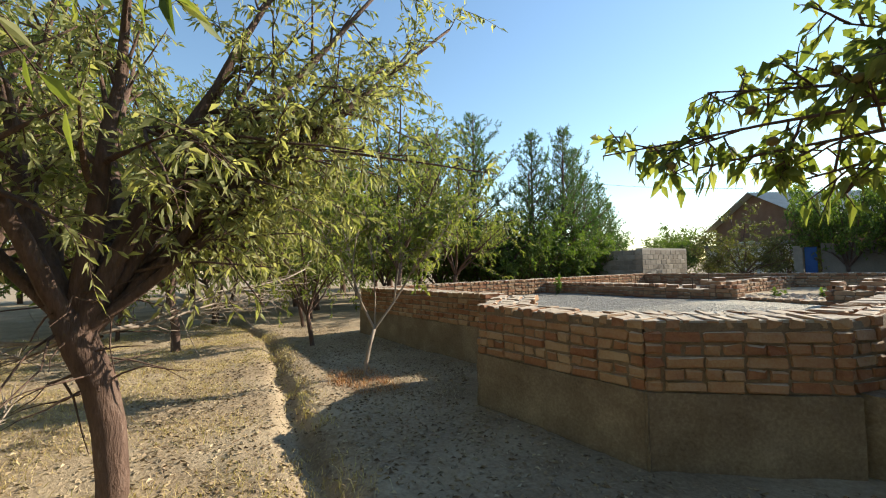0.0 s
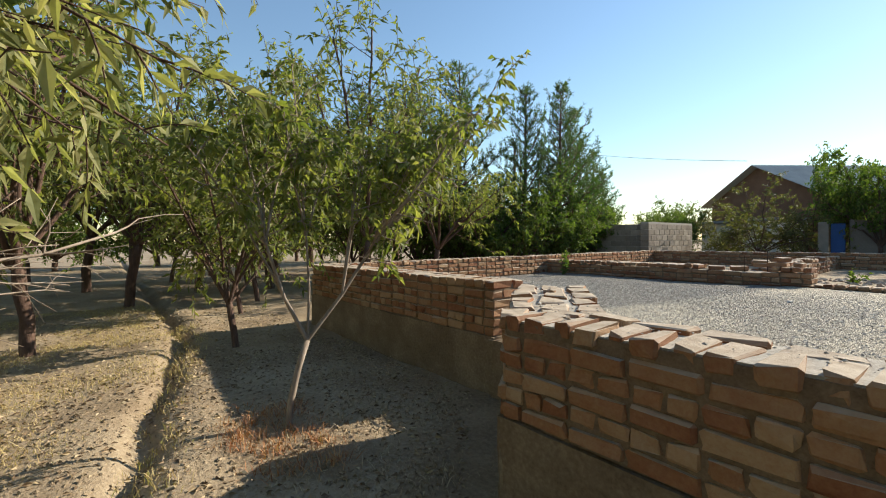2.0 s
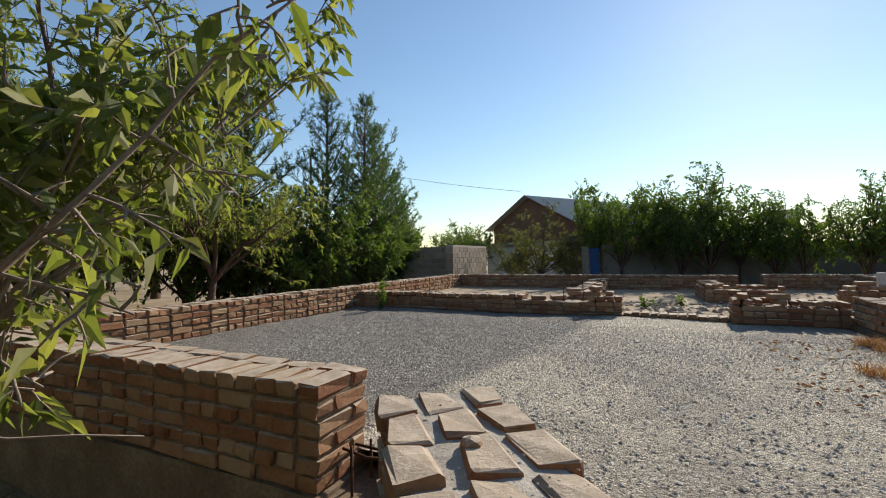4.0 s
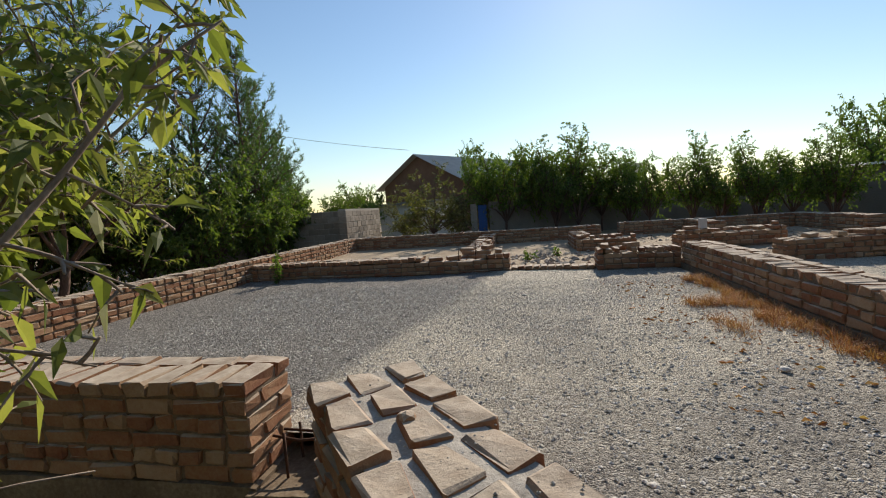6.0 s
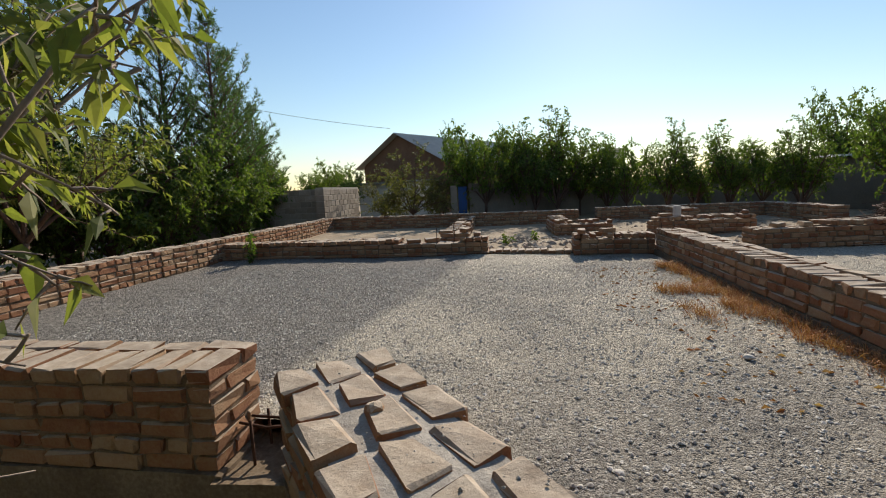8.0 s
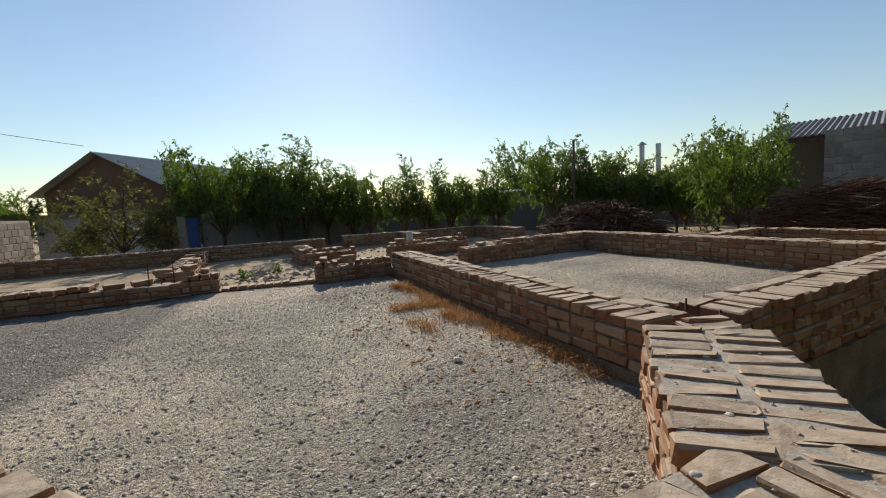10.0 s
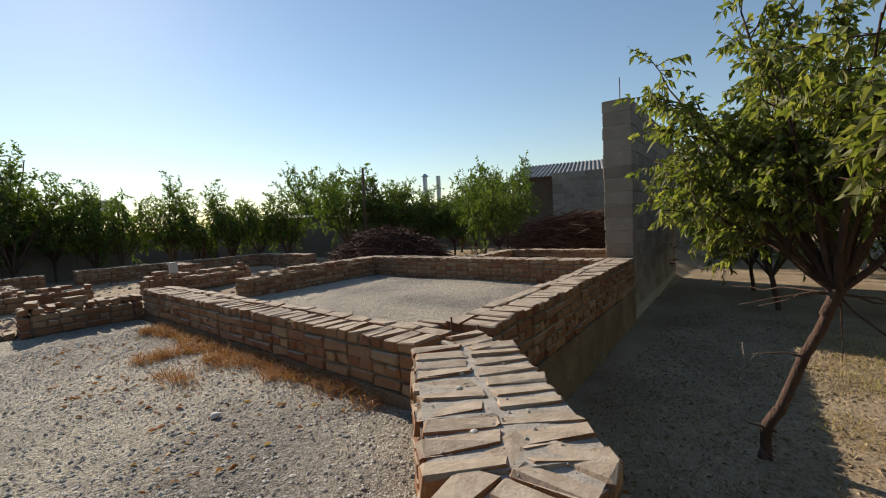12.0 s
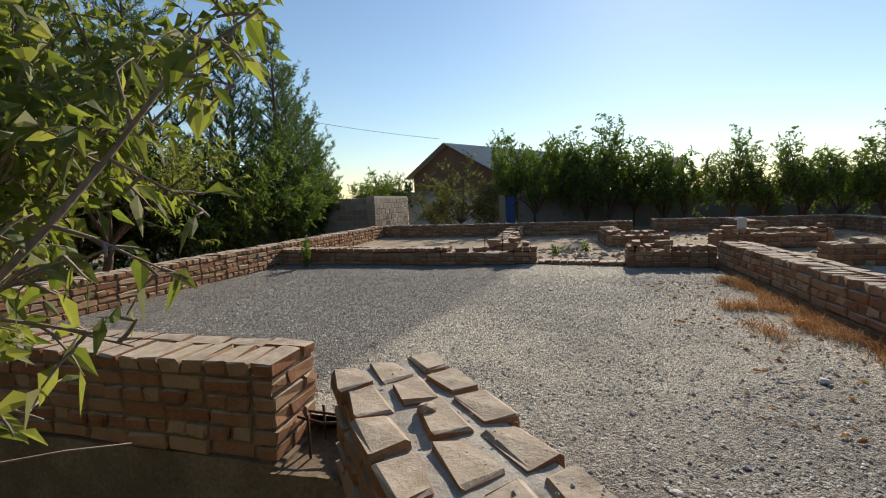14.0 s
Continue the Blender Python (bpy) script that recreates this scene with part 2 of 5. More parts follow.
M_BLUE = material("blue_paint", [(0.3, (0.02, 0.06, 0.18)), (0.7, (0.03, 0.10, 0.28))], 3, 40, 0.5, 0.1, 0.002)
M_TIN = material("galvanised_tin", [(0.3, (0.38, 0.39, 0.40)), (0.7, (0.55, 0.56, 0.57))], 4, 50, 0.4, 0.1, 0.002, metal=0.6)
M_FRUIT = material("unripe_peach", [(0.3, (0.10, 0.09, 0.03)), (0.6, (0.20, 0.15, 0.05)), (0.8, (0.26, 0.10, 0.05))], 12, 60, 0.7, 0.1, 0.002)


# ---- helpers of the scene ----
def mesh_of(name, verts, faces, mat, smooth=False):
    me = bpy.data.meshes.new(name)
    me.from_pydata(verts, [], faces)
    me.materials.append(mat)
    if smooth:
        me.polygons.foreach_set("use_smooth", [True] * len(me.polygons))
    me.update()
    return me


def piece(name, me, parent=None, m=None, label="", kind=""):
    """Links a mesh as one object, as a part when a parent is given."""
    ob = new(name, me)
    if parent is not None:
        ob.parent = parent
    if m is not None:
        ob.matrix_basis = m
    return tagged(ob, label, kind=kind)


def part(name, bm, mat, parent, label="", m=None, smooth=False):
    me = bpy.data.meshes.new(name)
    bm.to_mesh(me)
    bm.free()
    me.materials.append(mat)
    if smooth:
        me.polygons.foreach_set("use_smooth", [True] * len(me.polygons))
    return piece(name, me, parent, m, label)


def box_bm(x0, y0, z0, x1, y1, z1, bevel=0.0, jitter=0.0, rng=random):
    bm = bmesh.new()
    bmesh.ops.create_cube(bm, size=1)
    for v in bm.verts:
        v.co = Vector((x0 if v.co.x < 0 else x1, y0 if v.co.y < 0 else y1, z0 if v.co.z < 0 else z1))
    if bevel:
        bmesh.ops.bevel(bm, geom=list(bm.edges), offset=bevel, segments=1, affect="EDGES")
    if jitter:
        for v in bm.verts:
            v.co += Vector((rng.uniform(-jitter, jitter), rng.uniform(-jitter, jitter), rng.uniform(-jitter, jitter)))
    return bm


def rough_slab(length, width, z0, z1, step=0.06, amp=0.012, seed=0):
    """A block from (0,0,z0) to (length,width,z1) with a finely uneven skin."""
    bm = bmesh.new()
    nx, ny, nz = max(1, int(length / step)), max(1, int(width / step)), max(1, int((z1 - z0) / step))
    bmesh.ops.create_cube(bm, size=1)
    for v in bm.verts:
        v.co = Vector(((v.co.x + 0.5) * length, (v.co.y + 0.5) * width, z0 + (v.co.z + 0.5) * (z1 - z0)))
    for axis, count, size in ((0, nx, length), (1, ny, width), (2, nz, z1 - z0)):
        for i in range(1, count):
            co, no = [0, 0, 0], [0, 0, 0]
            co[axis], no[axis] = (z0 if axis == 2 else 0) + size * i / count, 1
            bmesh.ops.bisect_plane(bm, geom=bm.verts[:] + bm.edges[:] + bm.faces[:], plane_co=co, plane_no=no)
    for v in bm.verts:
        v.co += noise.noise_vector(v.co * 4 + Vector((seed, 0, 0))) * amp + noise.noise_vector(v.co * 17 + Vector((0, seed, 0))) * amp * 0.5
    return bm


# ---- brickwork ----
BL, BW, BH, COURSE = 0.246, 0.118, 0.0675, 0.0815
TOP = 1.0
brick_rng = random.Random(3)


def brick_mesh(l, w, wear):
    bm = box_bm(-l / 2, -w / 2, 0, l / 2, w / 2, BH, 0.010, 0.0062 + wear, brick_rng)
    me = bpy.data.meshes.new("brick")
    bm.to_mesh(me)
    bm.free()
    me.materials.append(M_BRICK)
    return me


STRETCHERS = [brick_mesh(BL, BW, 0.002 * (i % 3)) for i in range(8)]
HEADERS = [brick_mesh(BW, BL, 0.002 * (i % 3)) for i in range(8)]
def worn(me_list, amount, rng=random.Random(4)):
    """Copies of bricks whose corners are knocked off and pushed about, for the weathered tops."""
    out = []
    for me in me_list:
        w = me.copy()
        corner = {(i, j): (rng.uniform(-amount, amount), rng.uniform(-amount, amount)) for i in (0, 1) for j in (0, 1)}
        chip = rng.choice(list(corner))
        corner[chip] = tuple(-0.018 * (1 if c else -1) for c in chip)
        for v in w.vertices:
            dx, dy = corner[int(v.co.x > 0), int(v.co.y > 0)]
            v.co.x, v.co.y = v.co.x + dx, v.co.y + dy
        out.append(w)
    return out


WORN_STRETCHERS, WORN_HEADERS = worn(STRETCHERS, 0.009), worn(HEADERS, 0.009)
HALVES = [brick_mesh(BW * 0.95, BW, 0.003) for i in range(4)]


def rows_for(thick, course):
    """Rows across a wall: (offset of the row's middle, depth of the bricks)."""
    if thick < 0.34:
        return [(0.06, BW), (0.187, BW)] if course % 2 else [(0.125, BL)]
    if thick < 0.45:
        return [(0.06, BW), (0.255, BL)] if course % 2 else [(0.125, BL), (0.32, BW)]
    if thick > 0.55 and course == 0:
        return [(thick * 0.255, BL), (thick * 0.745, BL)]
    if thick > 0.55:
        return [(0.125, BL), (thick / 2, BW), (thick - 0.125, BL)] if course % 2 == 0 else [(0.06, BW), (thick / 2, BL), (thick - 0.06, BW)]
    return [(0.06, BW), (thick / 2, BW), (thick - 0.06, BW)] if course % 2 == 0 else [(0.125, BL), (thick - 0.125, BL)]


def brick_wall(name, p0, p1, thick, courses, label, z_base=0.0, top=TOP, plinth=True, missing=0.0, limit=300, seed=1, ragged=(), top_skew=2.0):
    """A wall from p0 to p1, its outer face on that line and its body to the left of it. Bricks are laid down from the top."""
    rng = random.Random(seed)
    d = Vector((p1[0] - p0[0], p1[1] - p0[1]))
    length = d.length
    place = pose(p0[0], p0[1], 0, 0, 0, math.degrees(math.atan2(d.y, d.x)))
    low = top - courses * COURSE
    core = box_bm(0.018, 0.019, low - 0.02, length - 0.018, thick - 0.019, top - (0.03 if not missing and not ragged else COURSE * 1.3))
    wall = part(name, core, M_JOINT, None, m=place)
    tagged(wall, label, "wall", kind="structure")
    if plinth:
        part("plinth", rough_slab(length + 0.03, thick + 0.02, z_base - 0.25, low, 0.07, 0.01, seed), M_PLINTH, wall, "rough grey-brown concrete plinth", m=pose(-0.015, -0.012, 0))
    if top_skew > 3.5 and not missing and not ragged:
        part("mortar_bed", rough_slab(length - 0.05, thick - 0.06, top - 0.07, top - (0.014 if thick > 0.55 else 0.023), 0.03, 0.006, seed), M_MORTAR, wall, "crumbling mortar between rows of bricks", m=pose(0.025, 0.03, 0))
    count = 0
    far = []
    for c in range(courses):
        z0 = top - (c + 1) * COURSE + 0.006
        for off, depth in rows_for(thick, c):
            along = BL if depth == BW else BW
            n = max(1, round(length / (along + 0.01)))
            pitch = length / n
            cuts = [i * pitch for i in range(n + 1)]
            if along == BL and c % 2:
                cuts = [0.0] + [(i + 0.5) * pitch for i in range(n)] + [length]
            cuts = [v + (rng.uniform(-0.012, 0.012) if 0 < i < len(cuts) - 1 else 0) for i, v in enumerate(cuts)]
            for x0, x1 in zip(cuts, cuts[1:]):
                x, step = x0, x1 - x0
                gone = c == 0 and rng.random() < missing or any(a < x + step / 2 < b and c < k for a, b, k in ragged)
                if gone:
                    continue
                size = BL if step > 0.19 else BW
                me = rng.choice(HEADERS) if depth == BL else rng.choice(STRETCHERS if size == BL else HALVES)
                if c == 0 and top_skew > 2.5:
                    me = rng.choice(WORN_HEADERS) if depth == BL else rng.choice(WORN_STRETCHERS if size == BL else HALVES)
                skew = top_skew if c == 0 else 1.2
                z = z0 + 0.012 * noise.noise(Vector((x * 1.4, seed, 0)))
                m = pose(x + step / 2, off + rng.uniform(-0.010, 0.010), z + rng.uniform(-0.004, 0.004) + (rng.uniform(0, 0.006) if c == 0 else 0),
                         rng.uniform(-0.6, 0.6), rng.uniform(-0.6, 0.6), rng.uniform(-skew, skew) * 0.5 + rng.choice((0, 180))) @ Matrix.Diagonal(((step - (0.016 if c or top_skew < 3.5 else 0.03)) / size, 1.2 if 0.45 < thick < 0.55 and depth == BW else 1.14 if thick > 0.55 and c == 0 else 1, 1, 1))
                if count < limit:
                    piece("brick", me, wall, m)
                    count += 1
                else:
                    far.append((me, m))
    if far:
        bm = bmesh.new()
        for me, m in far:
            start = len(bm.verts)
            bm.from_mesh(me)
            bm.verts.ensure_lookup_table()
            for v in bm.verts[start:]:
                v.co = m @ v.co
        rest = part("brickwork", bm, M_BRICK_ISLE, wall)
        tagged(rest, kind="stuff")
    return wall


# ---- ground ----
def steps(near0, near1, fine, far0, far1, grow=1.35):
    mid = list(np.arange(near0, near1 + fine / 2, fine))
    s, v, right = fine, mid[-1], []
    while v < far1:
        s *= grow
        v += s
        right.append(v)
    s, v, left = fine, mid[0], []
    while v > far0:
        s *= grow
        v -= s
        left.append(v)
    return left[::-1] + mid + right


def ground_height(x, y):
    z = 0.035 * noise.noise(Vector((x * 0.5, y * 0.5, 0))) + 0.018 * noise.noise(Vector((x * 2.2, y * 2.2, 3))) + 0.009 * noise.noise(Vector((x * 7, y * 7, 5)))
    if x < 3:
        line = -3.35 + (-1.3 - x) * 0.19 if x > -8 else -2.08
        d = y - line + 0.09 * noise.noise(Vector((x * 1.3, 0, 9)))
        z += -0.12 * math.exp(-(d / 0.11) ** 2) + 0.03 * math.exp(-((d - 0.35) / 0.2) ** 2) + 0.015 * math.exp(-((d + 0.4) / 0.2) ** 2)
    z += 0.012 * abs(noise.noise(Vector((x * 15, y * 15, 8))))
    rise = max(min((y - 9.0) / 2.5, 1), 0) if x > -8.5 else 0
    rise = max(rise, max(min((x - 4.0) / 1.5, 1), 0) * max(min((y - 0.2) / 1.0, 1), 0))
    return z + 0.42 * rise


gx, gy = steps(-10.5, 5.5, 0.055, -2500, 2500), steps(-6.5, 0.6, 0.055, -2500, 2500)
verts = [(x, y, ground_height(x, y) if abs(x) < 200 and abs(y) < 200 else 0.0) for y in gy for x in gx]
w = len(gx)
faces = [(j * w + i, j * w + i + 1, (j + 1) * w + i + 1, (j + 1) * w + i) for j in range(len(gy) - 1) for i in range(w - 1)]
ground = new("ground", mesh_of("ground", verts, faces, M_SOIL, True))
tagged(ground, "dry sandy orchard soil with a shallow irrigation furrow", "ground", kind="structure")

FLOOR = 0.60


def in_hall(x, y):
    if y > 0.0:
        return -7.35 < x < 0.1 and y < 5.3
    return abs(x + 1.385) < 1.9 + (y if y < 0 else 0) * 1.0 and y > -1.2


def gravel_sheet(name, x0, x1, y0, y1, step, inside, label, lift=0.0, mat=M_GRAVEL):
    xs, ys = np.arange(x0, x1 + step / 2, step), np.arange(y0, y1 + step / 2, step)
    index, verts, faces = {}, [], []
    for j, y in enumerate(ys):
        for i, x in enumerate(xs):
            if inside(x, y):
                index[i, j] = len(verts)
                z = 0.03 * noise.noise(Vector((x * 0.6, y * 0.6, 1))) + 0.012 * noise.noise(Vector((x * 4, y * 4, 2))) + 0.007 * noise.noise(Vector((x * 16, y * 16, 4)))
                verts.append((x, y, FLOOR + lift + z))
    for (i, j), a in index.items():
        if (i + 1, j) in index and (i, j + 1) in index and (i + 1, j + 1) in index:
            faces.append((a, index[i + 1, j], index[i + 1, j + 1], index[i, j + 1]))
    return tagged(new(name, mesh_of(name, verts, faces, mat, True)), label, "floor", kind="structure")


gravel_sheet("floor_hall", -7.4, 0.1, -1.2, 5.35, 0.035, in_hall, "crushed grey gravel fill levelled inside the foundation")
gravel_sheet("floor_side_room", 0.3, 4.8, 0.0, 5.3, 0.06, lambda x, y: True, "pale gravel fill inside the smaller room")
gravel_sheet("floor_back_rooms", -7.4, 5.3, 5.25, 11.2, 0.12, lambda x, y: True, "rough soil and rubble fill in the back rooms", 0.02, M_SOIL)

# ---- foundation walls ----
brick_wall("wall_front_left", (-7.6, -0.29), (-3.45, -0.29), 0.38, 6, "low reddish brick foundation wall on a concrete plinth", seed=11)
brick_wall("wall_bay_left", (-3.15, -0.28), (-2.25, -1.44), 0.49, 6, "slanting brick wall of the projecting bay", seed=12, top_skew=4)
brick_wall("wall_bay_front", (-2.25, -1.44), (-0.51, -1.44), 0.39, 6, "front brick wall of the projecting bay", seed=13, top_skew=4)
brick_wall("wall_bay_right", (-0.51, -1.44), (0.38, -0.57), 0.60, 6, "slanting brick wall of the projecting bay", seed=14, top_skew=4)
brick_wall("wall_hall_right", (0.16, 5.0), (0.02, -0.12), 0.40, 4, "long low brick wall dividing two rooms", seed=15, top_skew=3)
brick_wall("wall_junction", (0.33, -0.60), (0.47, -0.24), 0.30, 6, "brick infill where the bay meets the long wall", seed=25, top_skew=4)
brick_wall("wall_front_right", (0.605, -0.29), (5.13, 0.02), 0.40, 6, "low brick foundation wall beside the orchard", seed=16)
brick_wall("wall_hall_back", (-7.25, 5.28), (-2.4, 5.28), 0.38, 4, "low brick partition with a crumbling end", seed=17, plinth=False, top=0.90, ragged=((3.35, 4.3, 1),))
brick_wall("wall_stub", (-1.05, 5.05), (0.17, 4.98), 0.38, 4, "short broken brick stub beside a doorway", seed=18, plinth=False, missing=0.2, top_skew=6, top=0.93)
brick_wall("wall_threshold", (-2.4, 5.3), (-1.05, 5.2), 0.25, 1, "brick threshold across a doorway", seed=28, plinth=False, top=0.67)
brick_wall("wall_outer_left", (-7.24, 0.1), (-7.24, 10.6), 0.38, 5, "long outer brick wall lit by the sun", seed=19, plinth=False, limit=290)
brick_wall("wall_outer_back", (-7.6, 10.6), (0.0, 10.5), 0.38, 5, "outer back brick wall of the foundation", seed=20, plinth=False, limit=140)
brick_wall("wall_outer_back_right", (0.6, 11.05), (5.05, 11.0), 0.38, 5, "outer back brick wall of the foundation", seed=24, plinth=False, limit=120)
brick_wall("wall_outer_right", (5.05, 11.38), (5.05, 8.6), 0.38, 5, "outer brick wall of the foundation", seed=29, plinth=False, limit=60)
brick_wall("wall_side_back", (1.7, 5.2), (4.68, 5.38), 0.38, 5, "low brick wall closing the smaller room", seed=21, plinth=False, ragged=((0.0, 1.1, 1),), top_skew=4)
brick_wall("wall_side_far", (4.68, 5.75), (4.68, 0.42), 0.38, 5, "low brick wall closing the smaller room", seed=22, plinth=False)
brick_wall("wall_passage", (-1.05, 7.5), (0.15, 7.4), 0.38, 4, "short broken partition in the back rooms", seed=41, plinth=False, missing=0.3, top=0.96, top_skew=5)
brick_wall("wall_passage_return", (-1.05, 9.2), (-1.05, 7.9), 0.38, 4, "short broken partition in the back rooms", seed=42, plinth=False, missing=0.2, top=0.96, top_skew=5)
brick_wall("wall_back_room", (0.8, 6.95), (2.75, 7.1), 0.38, 4, "low brick partition in the back rooms", seed=43, plinth=False, missing=0.15, top=1.0, top_skew=4)
brick_wall("wall_back_room_return", (2.3, 11.0), (2.3, 9.4), 0.38, 4, "low brick partition in the back rooms", seed=44, plinth=False, top=1.0, limit=60)
brick_wall("wall_back_divide", (-3.3, 10.5), (-3.3, 5.75), 0.38, 4, "crumbling brick partition in the back rooms", seed=45, plinth=False, missing=0.35, top=0.93, limit=100, top_skew=6)
brick_wall("wall_annex_back", (5.1, 2.85), (6.9, 3.0), 0.25, 6, "low brick wall of a small annex", seed=46, plinth=False)
brick_wall("wall_annex_side", (6.65, 2.95), (6.65, 0.5), 0.25, 6, "low brick wall of a small annex", seed=47, plinth=False)

brick_wall("wall_corner_infill", (0.46, 0.11), (0.68, 0.12), 0.25, 6, "brick infill closing the corner of two walls", seed=48, plinth=False, top=0.97)

# ---- tall block wall ----
def block_wall(name, p0, p1, thick, z0, z1, label, seed=1, limit=300, bl=0.39, bh=0.19):
    rng = random.Random(seed)
    d = Vector((p1[0] - p0[0], p1[1] - p0[1]))
    length = d.length
    wall = part(name, box_bm(0.01, 0.012, z0 - 0.2, length - 0.01, thick - 0.012, z1 - 0.03), M_MORTAR, None, m=pose(p0[0], p0[1], 0, 0, 0, math.degrees(math.atan2(d.y, d.x))))
    tagged(wall, label, "wall", kind="structure")
    shapes = []
    for i in range(5):
        me = bpy.data.meshes.new("block")
        bm = box_bm(-bl / 2, -thick / 2, 0, bl / 2, thick / 2, bh, 0.01, 0.004, rng)
        bm.to_mesh(me)
        bm.free()
        me.materials.append(M_BLOCK)
        shapes.append(me)
    count, far, z, c = 0, [], z0, 0
    while z < z1 - bh * 0.5:
        x = -bl / 2 if c % 2 else 0.0
        while x < length - 0.05:
            a, b = max(x, 0), min(x + bl, length)
            if b - a > 0.08:
                m = pose((a + b) / 2, thick / 2 + rng.uniform(-0.004, 0.004), z, 0, 0, rng.uniform(-0.5, 0.5)) @ Matrix.Diagonal(((b - a) / bl, 1, 1, 1))
                if count < limit:
                    piece("block", rng.choice(shapes), wall, m)
                    count += 1
                else:
                    far.append((rng.choice(shapes), m))
            x += bl + 0.012
        z += bh + 0.012
        c += 1
    if far:
        bm = bmesh.new()
        for me, m in far:
            start = len(bm.verts)
            bm.from_mesh(me)
            bm.verts.ensure_lookup_table()
            for v in bm.verts[start:]:
                v.co = m @ v.co
        tagged(part("blockwork", bm, M_BLOCK_ISLE, wall), kind="stuff")
    return wall


block_wall("wall_pillar", (5.17, 0.03), (10.2, 0.36), 0.42, 0.2, 3.42, "tall bare grey cinder block wall end", 31)
block_wall("wall_yard_left", (-17.0, 12.4), (-8.55, 12.4), 0.3, 0.3, 1.95, "grey cinder block yard wall", 32, 90)
block_wall("wall_yard_return", (-8.1, 12.0), (-8.1, 15.6), 0.3, 0.3, 2.0, "sunlit cinder block yard wall beside a gap", 33, 120)


# ---- plants ----
class Plant:
    """Collects the wood and the leaves of one plant."""

    def __init__(self, seed):
        self.rng = random.Random(seed)
        self.v, self.f = [], []
        self.leaves = []

    def ball(self):
        return Vector((self.rng.gauss(0, 1), self.rng.gauss(0, 1), self.rng.gauss(0, 1))).normalized()

    def tube(self, pts, r0, r1, sides=6):
        base = len(self.v)
        side = Vector((1, 0.3, 0.1))
        for i, p in enumerate(pts):
            d = (pts[min(i + 1, len(pts) - 1)] - pts[max(i - 1, 0)]).normalized()
            a = d.cross(side).normalized()
            b = d.cross(a)
            r = r0 + (r1 - r0) * i / (len(pts) - 1)
            for k in range(sides):
                w = 2 * math.pi * k / sides
                self.v.append(tuple(p + (a * math.cos(w) + b * math.sin(w)) * r))
        for i in range(len(pts) - 1):
            for k in range(sides):
                q = base + i * sides
                self.f.append((q + k, q + (k + 1) % sides, q + sides + (k + 1) % sides, q + sides + k))
        self.f.append(tuple(base + (len(pts) - 1) * sides + k for k in range(sides)))

    def path(self, a, b, n, wobble, sag=0.0):
        length = (b - a).length
        out, off = [], Vector()
        for i in range(n + 1):
            t = i / n
            off += self.ball() * wobble * length / n
            out.append(a.lerp(b, t) + off * math.sin(math.pi * min(t, 0.75)) - Vector((0, 0, sag * length * t * t)))
        return out

    def leaf(self, p, d, size):
        self.leaves.append((*p, *d, size, self.rng.uniform(0, 6.28)))

    def twig(self, a, d, length, gap, leaf, droop, r=0.004, sides=3):
        b = a + d * length
        pts = self.path(a, b, 3, 0.12, droop * 0.4)
        self.tube(pts, r, r * 0.4, sides)
        n = max(2, int(length / gap))
        for i in range(n):
            t = (i + 0.7) / n
            k = min(int(t * 3), 2)
            p = pts[k].lerp(pts[k + 1], t * 3 - k)
            e = (d * 0.6 + self.ball() * 0.8 - Vector((0, 0, droop))).normalized()
            self.leaf(p, e, leaf * self.rng.uniform(0.65, 1.15))

    def limb(self, pts, r0, r1, n_side, side_len, n_twig, twig_len, gap, leaf, droop, bare=0.3, up=0.3, sides=7):
        self.tube(pts, r0, r1, sides)
        n = len(pts) - 1
        for k in range(n_side):
            t = bare + (1 - bare) * (k + self.rng.random()) / n_side
            i = min(int(t * n), n - 1)
            a = pts[i].lerp(pts[i + 1], t * n - i)
            d = ((pts[i + 1] - pts[i]).normalized() * 0.55 + self.ball() * 0.8 + Vector((0, 0, up))).normalized()
            ln = side_len * self.rng.uniform(0.5, 1.15) * (1.15 - 0.45 * t)
            sp = self.path(a, a + d * ln, 4, 0.12, droop * 0.15)
            r = max(0.005, (r0 + (r1 - r0) * t) * 0.5)
            self.tube(sp, r, 0.003, 5 if r > 0.01 else 4)
            for j in range(n_twig):
                u = 0.25 + 0.75 * (j + self.rng.random()) / n_twig
                q = min(int(u * 4), 3)
                p = sp[q].lerp(sp[q + 1], u * 4 - q)
                e = (d * 0.5 + self.ball() * 0.85 + Vector((0, 0, up * 0.5))).normalized()
                self.twig(p, e, twig_len * self.rng.uniform(0.5, 1.2), gap, leaf, droop)

    def leaf_mesh(self, mat, ratio, fold=0.12, curl=0.12):
        q = np.array(self.leaves)
        p, d, s, a = q[:, 0:3], q[:, 3:6], q[:, 6:7], q[:, 7:8]
        ref = np.stack([np.cos(a[:, 0]), np.sin(a[:, 0]), 0.4 * np.sin(2.3 * a[:, 0])], 1)
        side = np.cross(d, ref)
        side /= np.linalg.norm(side, axis=1, keepdims=True) + 1e-6
        nor = np.cross(side, d)
        w = s * ratio
        down = np.array([[0, 0, -1.0]])
        vs = [p, p + d * s * 0.42 + side * w + nor * w * fold * 3, p + d * s * 0.5 + nor * s * 0.02 + down * s * curl * 0.3,
              p + d * s * 0.42 - side * w + nor * w * fold * 3, p + d * s + down * s * curl * 1.6]
        verts = np.stack(vs, 1).reshape(-1, 3)
        n = len(p)
        tri = np.array([[0, 1, 2], [0, 2, 3], [1, 4, 2], [2, 4, 3]])
        faces = (tri[None] + 5 * np.arange(n)[:, None, None]).reshape(-1, 3)
        return mesh_of("crown", verts.tolist(), faces.tolist(), mat)

